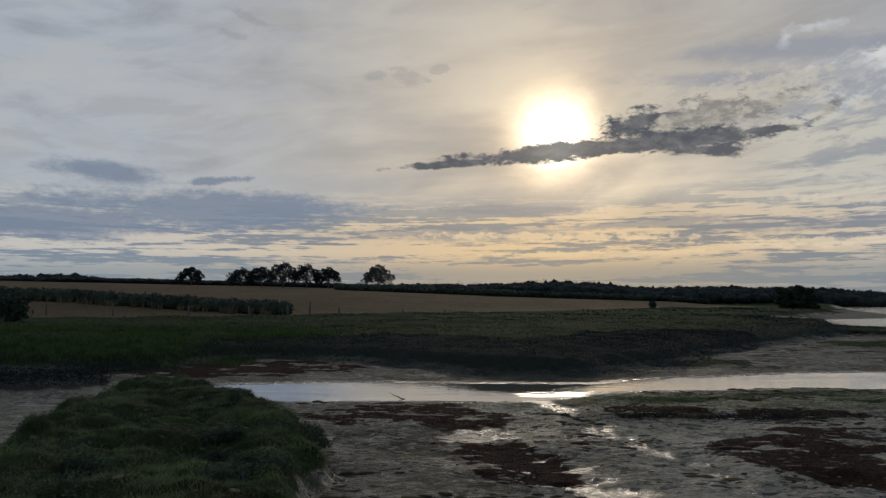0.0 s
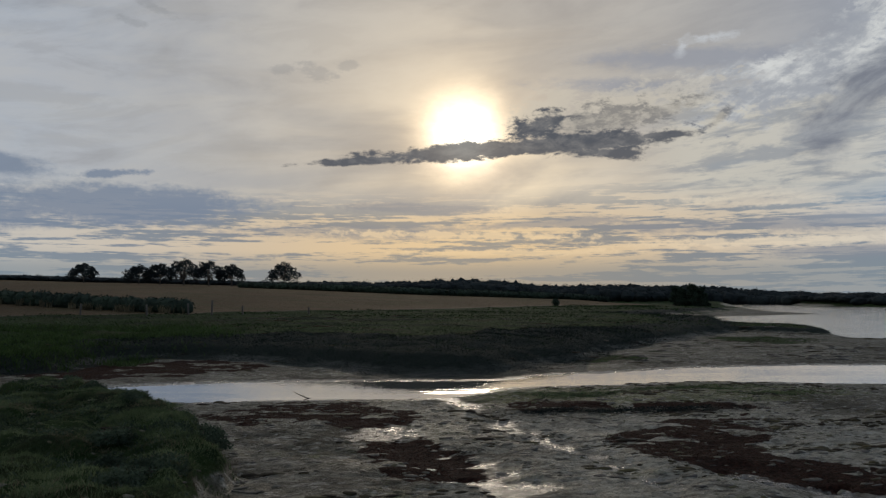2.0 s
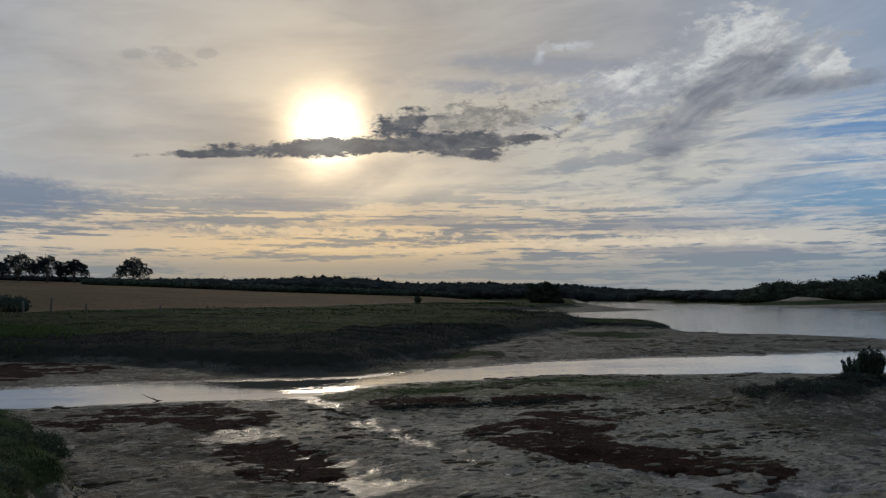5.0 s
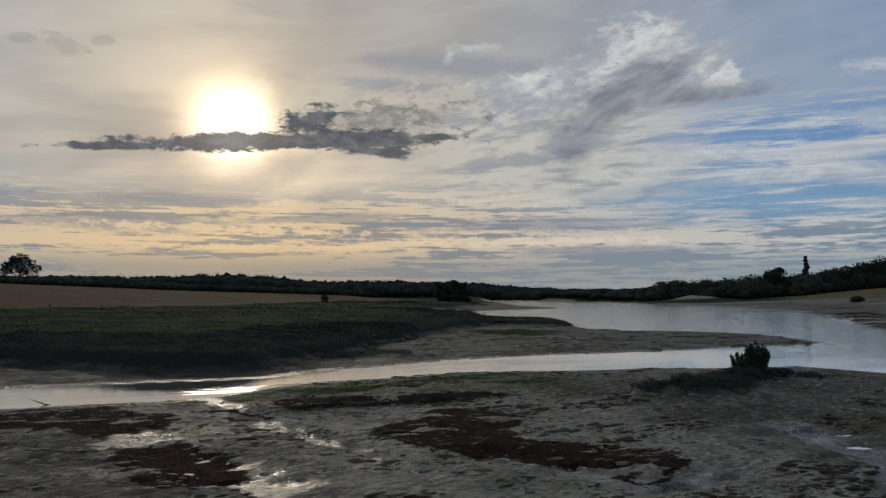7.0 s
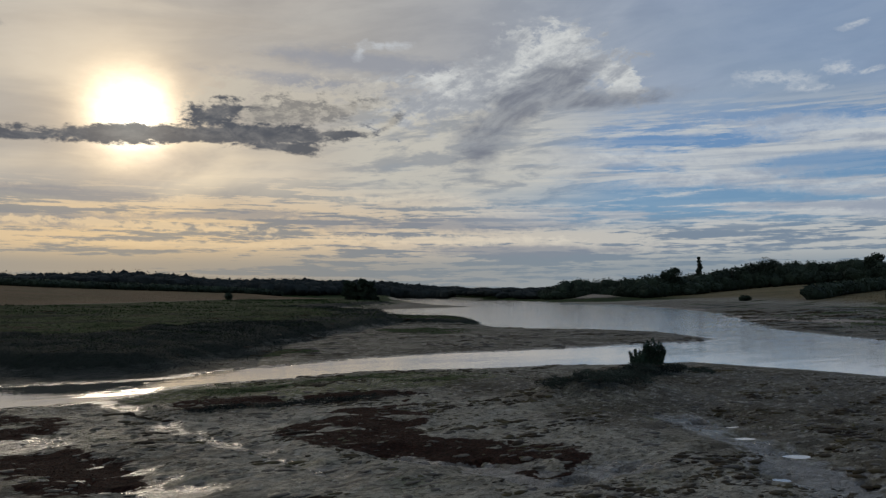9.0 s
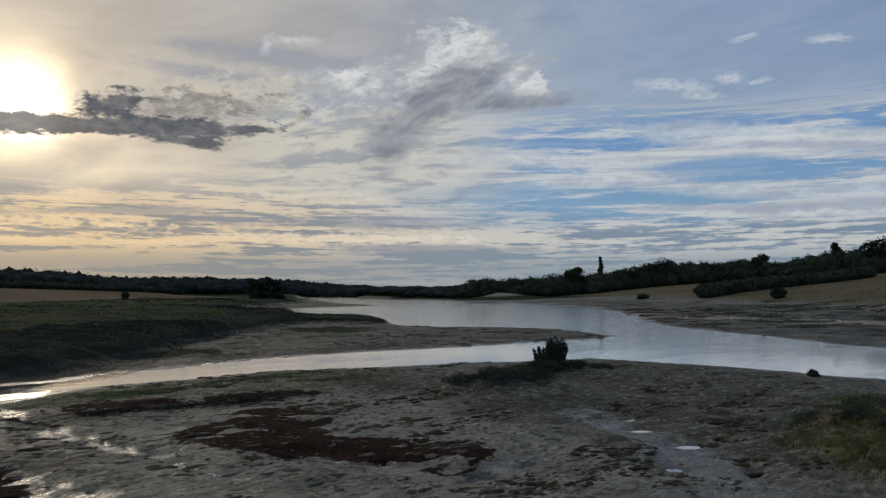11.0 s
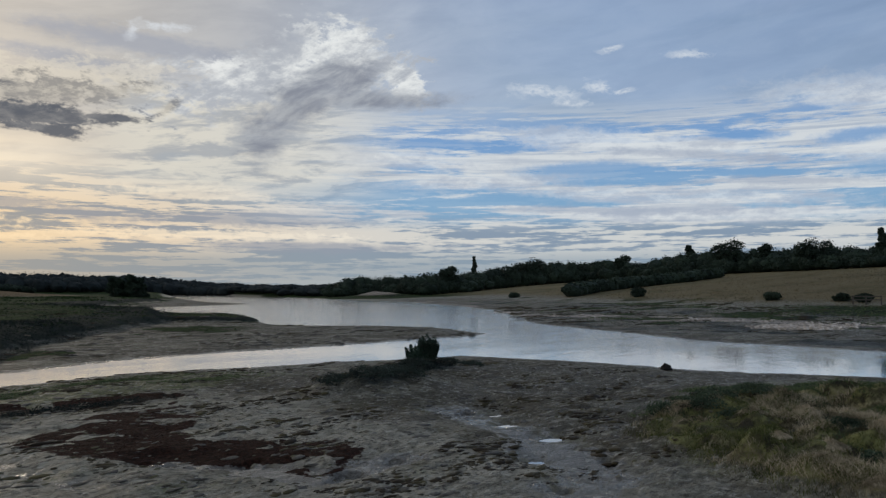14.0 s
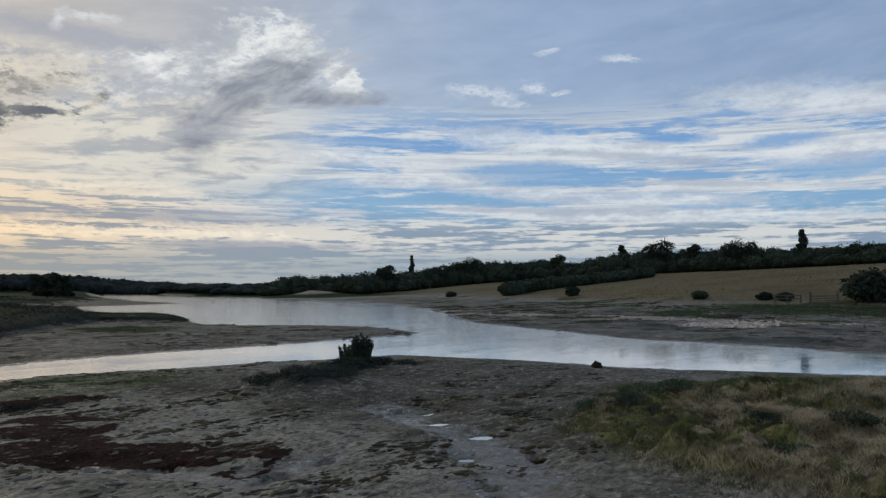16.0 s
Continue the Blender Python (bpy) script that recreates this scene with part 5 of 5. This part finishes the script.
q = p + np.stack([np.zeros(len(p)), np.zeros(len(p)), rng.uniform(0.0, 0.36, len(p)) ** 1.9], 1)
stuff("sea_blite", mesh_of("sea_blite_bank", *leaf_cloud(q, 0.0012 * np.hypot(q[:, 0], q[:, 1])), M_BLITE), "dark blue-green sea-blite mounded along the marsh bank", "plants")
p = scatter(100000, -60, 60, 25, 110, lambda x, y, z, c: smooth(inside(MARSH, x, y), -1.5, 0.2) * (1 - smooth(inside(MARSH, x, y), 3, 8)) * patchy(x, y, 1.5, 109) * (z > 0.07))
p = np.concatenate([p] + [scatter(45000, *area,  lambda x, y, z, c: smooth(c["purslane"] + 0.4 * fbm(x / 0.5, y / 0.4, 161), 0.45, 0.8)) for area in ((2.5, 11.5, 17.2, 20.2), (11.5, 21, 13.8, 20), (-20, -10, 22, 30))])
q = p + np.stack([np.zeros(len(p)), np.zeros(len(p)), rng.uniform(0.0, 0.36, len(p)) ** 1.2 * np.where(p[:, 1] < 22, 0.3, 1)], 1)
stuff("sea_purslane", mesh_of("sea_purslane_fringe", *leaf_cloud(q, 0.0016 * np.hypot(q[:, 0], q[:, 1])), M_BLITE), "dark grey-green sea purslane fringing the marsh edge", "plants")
p = scatter(70000, -40, 90, 40, 190, lambda x, y, z, c: c["grass"] * smooth(fbm(x / 9, y / 5, 111), 0.20, 0.40))
q = p + np.stack([np.zeros(len(p)), np.zeros(len(p)), rng.uniform(0.0, 0.42, len(p)) ** 2.0], 1)
stuff("low_scrub", mesh_of("low_scrub", *leaf_cloud(q, 0.0018 * np.hypot(q[:, 0], q[:, 1])), M_MARSH), "low dark clumps of scrub across the salt marsh", "plants")
# rough grass and stalks on the foot of the hill
p = scatter(60000, 60, 112, -10, 70, lambda x, y, z, c: c["grass"] * patchy(x, y, 3.0, 141))
stuff("rough_grass", blades(p, rng.uniform(0.05, 0.16, len(p)), rng.uniform(0.08, 0.16, len(p)), 1.8, M_TURF, "rough_grass"), "rough green grass at the foot of the hill", "grass")

# dry tufts over the hill and stubble
p = scatter(70000, 90, 235, -20, 130, lambda x, y, z, c: c["field"] * patchy(x, y, 2.5, 147) * np.clip(110 / np.hypot(x, y), 0, 1) ** 2)
stuff("dry_grass", blades(p, rng.uniform(0.08, 0.28, len(p)), rng.uniform(0.06, 0.16, len(p)), 1.3, material("dry_grass", leafy((0.100, 0.078, 0.040), (0.260, 0.200, 0.110))), "dry_grass"), "dry straw-coloured grass over the hillside", "grass")
# short turf on the low mound by the channel
p = scatter(60000, 2.5, 16, 18.5, 26, lambda x, y, z, c: smooth(c["grass"] + 0.5 * fbm(x / 0.5, y / 0.4, 165), 0.25, 0.65) * (z > 0.03))
stuff("short_turf", straws(p, rng.uniform(0.02, 0.07, len(p)), rng.uniform(0.02, 0.05, len(p)), 1.5, M_TURF, "short_turf"), "short olive-green turf on the low mound by the channel", "grass")
# red glasswort patches
p = scatter(90000, -13, 11, 8, 37, lambda x, y, z, c: smooth(c["red"] + 0.5 * fbm(x / 0.6, y / 0.6, 113), 0.35, 0.7))
stuff("red_glasswort", blades(p, rng.uniform(0.015, 0.05, len(p)), rng.uniform(0.012, 0.03, len(p)), 1.5, M_RED, "red_glasswort"), "low dark red glasswort spread in patches on the mud", "plants")


def clods(p, size, flat, mat, name, ball=None):
    """Small uneven lumps pressed into the ground."""
    n = len(p)
    CLOD_V, CLOD_F = ball or (BALL_SMALL_V, BALL_SMALL_F)
    a = rng.uniform(-0.5, 0.5, n)
    sx, sy, sz = size * rng.uniform(0.7, 1.6, n), size * rng.uniform(0.4, 0.8, n), size * flat * rng.uniform(0.5, 1.2, n)
    skin = 1 + 0.35 * vnoise(CLOD_V[None, :, 0] * 2.1 + np.arange(n)[:, None] * 3.7, CLOD_V[None, :, 1] * 2.1 + CLOD_V[None, :, 2] * 1.7 + np.arange(n)[:, None], 3)
    v = CLOD_V[None] * skin[:, :, None] * np.stack([sx, sy, sz], 1)[:, None]
    c, s = np.cos(a)[:, None], np.sin(a)[:, None]
    v = np.stack([v[..., 0] * c - v[..., 1] * s, v[..., 0] * s + v[..., 1] * c, v[..., 2]], -1) + p[:, None]
    f = (np.arange(n) * len(CLOD_V))[:, None, None] + CLOD_F[None]
    return mesh_of(name, v.reshape(-1, 3), f.reshape(-1, 3), mat, True)


p = scatter(26000, -9, 24, 7, 24, lambda x, y, z, c: (1 - c["grass"]) * (z > 0.02) * (1 - 0.9 * smooth(c["wet"], 0.3, 0.6)) * (0.1 + smooth(fbm(x / 1.4, y / 1.0, 121), -0.25, 0.35)) * 0.40)
stuff("mud_clods", clods(p, 0.07 * rng.uniform(0.3, 1.6, len(p)) ** 1.6, 0.22, M_WEED, "mud_clods"), "dark clods of mud and weed strewn over the flat", "mud")
# crumbs of mud
p = scatter(42000, -9, 24, 6, 24, lambda x, y, z, c: (1 - 0.7 * c["grass"]) * (z > 0.02) * (1 - 0.8 * smooth(c["wet"], 0.3, 0.6)) * (0.2 + 0.8 * patchy(x, y, 0.8, 145)) * 0.55)
stuff("mud_crumbs", clods(p, 0.036 * rng.uniform(0.4, 1.7, len(p)) ** 1.5, 0.5, M_CRUMB, "mud_crumbs", (CRUMB_V, CRUMB_F)), "small crumbs of grey-brown mud over the flat", "mud")
# ragged clumps of weed and moss on the mud
centre = scatter(22000, -9, 25, 6, 26, lambda x, y, z, c: (1 - 0.8 * c["grass"]) * (1 - 0.95 * smooth(c["red"], 0.2, 0.6)) * (z > 0.01) * (1 - 0.3 * smooth(c["wet"], 0.35, 0.65) * (x > 7)) * smooth(fbm(x / 1.7, y / 0.9, 131), -0.05, 0.55) * (0.17 + 0.38 * smooth(x, 3, 8)))
k = 5
spread = 0.12 * rng.uniform(0.35, 1.5, len(centre)) ** 1.7
off = rng.normal(size=(len(centre), k, 2)) * np.stack([spread, spread * 0.55], 1)[:, None]
q = np.stack([(centre[:, None, 0] + off[..., 0]).ravel(), (centre[:, None, 1] + off[..., 1]).ravel()], 1)
q = np.column_stack([q, height(q[:, 0], q[:, 1]) - 0.004])
stuff("mud_weed", clods(q, np.repeat(0.075 * spread / 0.12, k) * rng.uniform(0.5, 1.3, len(q)), 0.26, M_MOSS, "mud_weed", (CRUMB_V, CRUMB_F)), "ragged dark clumps of weed and moss on the mud", "weed")
centre = scatter(26000, -14, 100, -5, 80, lambda x, y, z, c: (1 - 0.7 * c["grass"]) * (z > 0.03) * ((y > 26) | (x > 42)) * (1 - c["field"]) * smooth(fbm(x / 3.5, y / 2.2, 151), 0.0, 0.4) * 0.5)
k = 3
spread = 0.007 * np.hypot(centre[:, 0], centre[:, 1]) * rng.uniform(0.35, 1.5, len(centre)) ** 1.5
off = rng.normal(size=(len(centre), k, 2)) * np.stack([spread, spread], 1)[:, None]
q = np.stack([(centre[:, None, 0] + off[..., 0]).ravel(), (centre[:, None, 1] + off[..., 1]).ravel()], 1)
q = np.column_stack([q, height(q[:, 0], q[:, 1]) - 0.01])
stuff("mud_weed", clods(q, np.repeat(0.7 * spread, k) * rng.uniform(0.5, 1.3, len(q)), 0.10, M_MOSS, "mud_weed_far", (CRUMB_V, CRUMB_F)), "dark weed spread over the far mud banks", "weed")
p = scatter(9000, 9, 48, 26, 75, lambda x, y, z, c: (1 - c["grass"]) * (z > 0.02) * smooth(fbm(x / 3.0, y / 2.0, 125), -0.1, 0.5) * 0.35)
stuff("mud_clods", clods(p, 0.26 * rng.uniform(0.4, 1.5, len(p)), 0.25, M_WEED, "mud_clods_far", (CRUMB_V, CRUMB_F)), "dark clods and weed on the far mud spit", "mud")
p = scatter(9000, 58, 105, 8, 80, lambda x, y, z, c: smooth(c["shingle"] + 0.5 * fbm(x / 3, y / 3, 127), 0.5, 0.9) * 0.4)
p = np.concatenate([p, scatter(4000, 58, 72, 14, 26, lambda x, y, z, c: (1 - smooth(np.hypot((x - 63) / 6.5, (y - 19.5) / 3.6), 0.6, 1.1)))])
stuff("shingle", clods(p, 0.24 * rng.uniform(0.4, 1.5, len(p)), 0.5, M_STONE, "shingle", (CRUMB_V, CRUMB_F)), "pale tumbled stones along the hill's shore", "stones")


# ---------------------------------------------------------------- tussocks and clumps that stand out
def tussock(x, y, rad, tall, mat, label, seed, count=1000, group=""):
    """A mound of grass whose blades rise and droop outwards."""
    rand = np.random.default_rng(seed)
    z = float(height(x, y)[0])
    a, q = rand.uniform(0, 2 * math.pi, count), np.sqrt(rand.uniform(0, 1, count))
    out = np.stack([np.cos(a), np.sin(a), np.zeros(count)], 1)
    side = np.stack([-np.sin(a), np.cos(a), np.zeros(count)], 1) * rand.uniform(0.003, 0.006, count)[:, None]
    turn = a + rand.normal(0, 1.7, count)
    sweep = np.stack([np.cos(turn), np.sin(turn), np.zeros(count)], 1)
    base = out * (0.70 * rad * q)[:, None] - np.array((0, 0, 0.03))
    rise, reach = tall * rand.uniform(0.5, 1.15, count) * (1 - 0.55 * q), rad * rand.uniform(0.10, 0.55, count) * (0.4 + 0.6 * q)
    rows = []
    for u, wide in ((0.0, 1.0), (0.4, 1.0), (0.75, 0.8), (1.0, 0.25)):
        lift = rise * (2.0 * u - 1.5 * u * u * (0.75 + 0.9 * q))
        c = base + sweep * (reach * u)[:, None] + np.stack([np.zeros(count), np.zeros(count), lift], 1)
        rows += [c - side * wide, c + side * wide]
    v = np.stack(rows, 1).reshape(-1, 3)
    f = (np.arange(count) * 8)[:, None, None] + np.array([(0, 1, 3), (0, 3, 2), (2, 3, 5), (2, 5, 4), (4, 5, 7), (4, 7, 6)])[None]
    ob = new("grass_tussock", mesh_of("grass_tussock", v, f.reshape(-1, 3), mat))
    ob.location = (x, y, z)
    return tagged(ob, label, "tussock", group)


def clump(x, y, wide, tall, label, seed, count=1500, group="", mat=None):
    """A low cushion of sea purslane."""
    rand = np.random.default_rng(seed)
    z = float(height(x, y)[0])
    d = rand.normal(size=(count, 3))
    d[:, 2] = np.abs(d[:, 2])
    d /= np.linalg.norm(d, axis=1)[:, None]
    p = d * rand.uniform(0.55, 1.05, count)[:, None] * (1 + 0.25 * np.sin(5 * d[:, :1] + seed) * np.cos(4 * d[:, 1:2])) * (wide / 2, wide / 2, tall)
    ob = thing("sea_purslane_clump", (x, y, z - 0.02), label, "plant", group)
    part("leaves", mesh_of("leaves", *leaf_cloud(p, np.full(count, 0.036), rand), mat or M_PURSLANE), ob)
    stems = [tube([(0, 0, 0), tuple(0.5 * q + np.array((0, 0, 0.02))), tuple(q)], [0.008, 0.006, 0.003], 4) for q in p[:: count // 14]]
    part("stems", mesh_of("stems", *joined(stems), M_BARK), ob)
    return ob


STRAW_SPOTS = [(15.1, 5.25, 0.62, 0.34), (14.6, 5.4, 0.5, 0.26), (15.05, 4.6, 0.55, 0.30), (14.5, 4.7, 0.45, 0.26), (12.9, 3.6, 0.5, 0.24), (12.3, 3.5, 0.45, 0.24), (12.5, 3.2, 0.4, 0.2),
               (11.8, 2.3, 0.55, 0.24), (12.3, 2.1, 0.5, 0.24), (12.5, 1.7, 0.5, 0.26), (11.5, 2.6, 0.4, 0.2), (14.6, 3.05, 0.5, 0.24), (13.9, 3.4, 0.45, 0.22), (12.7, 4.3, 0.35, 0.16), (15.0, 6.9, 0.35, 0.26)]
for i, (x, y, rad, tall) in enumerate(STRAW_SPOTS):
    tussock(x, y, 0.6 * rad, 0.75 * tall, M_STRAW if i % 3 else M_WITHERED, "pale drooping tussock of dead grass on the hummock", 300 + i, 1700, group="dead grass tussocks")
GREEN_SPOTS = [(15.0, 7.25, 0.9, 0.20), (15.5, 7.5, 1.0, 0.20), (16.1, 7.3, 1.0, 0.18), (15.3, 6.6, 0.9, 0.20), (16.6, 6.9, 1.0, 0.18), (17.2, 6.3, 1.1, 0.16), (14.9, 3.9, 0.8, 0.15),
               (13.2, 3.0, 0.8, 0.15), (12.9, 2.5, 0.8, 0.16), (14.9, 2.4, 1.0, 0.16), (15.7, 1.6, 1.1, 0.18), (15.2, 5.9, 0.7, 0.14)]
for i, (x, y, wide, tall) in enumerate(GREEN_SPOTS):
    clump(x, y, wide, tall, "cushion of grey-green sea purslane on the hummock", 330 + i, group="purslane clumps")
MOUND_SPOTS = [(13.3, 15.9, 1.2, 0.24), (13.9, 15.3, 1.4, 0.30), (14.6, 15.7, 1.5, 0.34), (15.2, 15.1, 1.3, 0.28), (14.3, 16.3, 1.2, 0.26), (15.6, 15.9, 1.2, 0.26), (16.4, 16.5, 1.1, 0.22), (18.8, 18.4, 1.2, 0.22), (20.6, 18.6, 1.2, 0.22), (21.6, 18.2, 1.0, 0.18)]
for i, (x, y, wide, tall) in enumerate(MOUND_SPOTS):
    clump(x, y, wide, tall, "dark blue-grey cushion of purslane on the mud mound", 380 + i, 1400, "dark mound cushions", M_CUSHION)
LEFT_SPOTS = [(-2.7, 15.2, 0.55, 0.22), (-2.5, 14.3, 0.6, 0.24), (-2.3, 12.6, 0.6, 0.24), (-2.4, 10.1, 0.7, 0.26), (-2.7, 9.4, 0.6, 0.24), (-4.7, 17.2, 0.5, 0.2), (-6.2, 19.6, 0.5, 0.22),
              (-7.3, 21.2, 0.5, 0.22), (-5.6, 11.6, 0.6, 0.2), (-4.6, 9.9, 0.6, 0.2), (-3.6, 12.4, 0.6, 0.2), (-3.2, 10.8, 0.6, 0.22)]
for i, (x, y, wide, tall) in enumerate(LEFT_SPOTS):
    clump(x, y, wide * 1.2, tall, "dark cushion of sea purslane at the hummock's edge", 360 + i, group="purslane clumps")
for i in range(26):
    x, y = rng.uniform(-8, -2.2), rng.uniform(9.2, 20)
    if float(inside(LEFT_HUMMOCK, np.array([x]), np.array([y]))[0]) > 0.15:
        tussock(x, y, rng.uniform(0.25, 0.5), rng.uniform(0.10, 0.18), M_TURF, "tussock of salt-marsh grass on the near hummock", 400 + i, 300, "marsh grass tussocks")
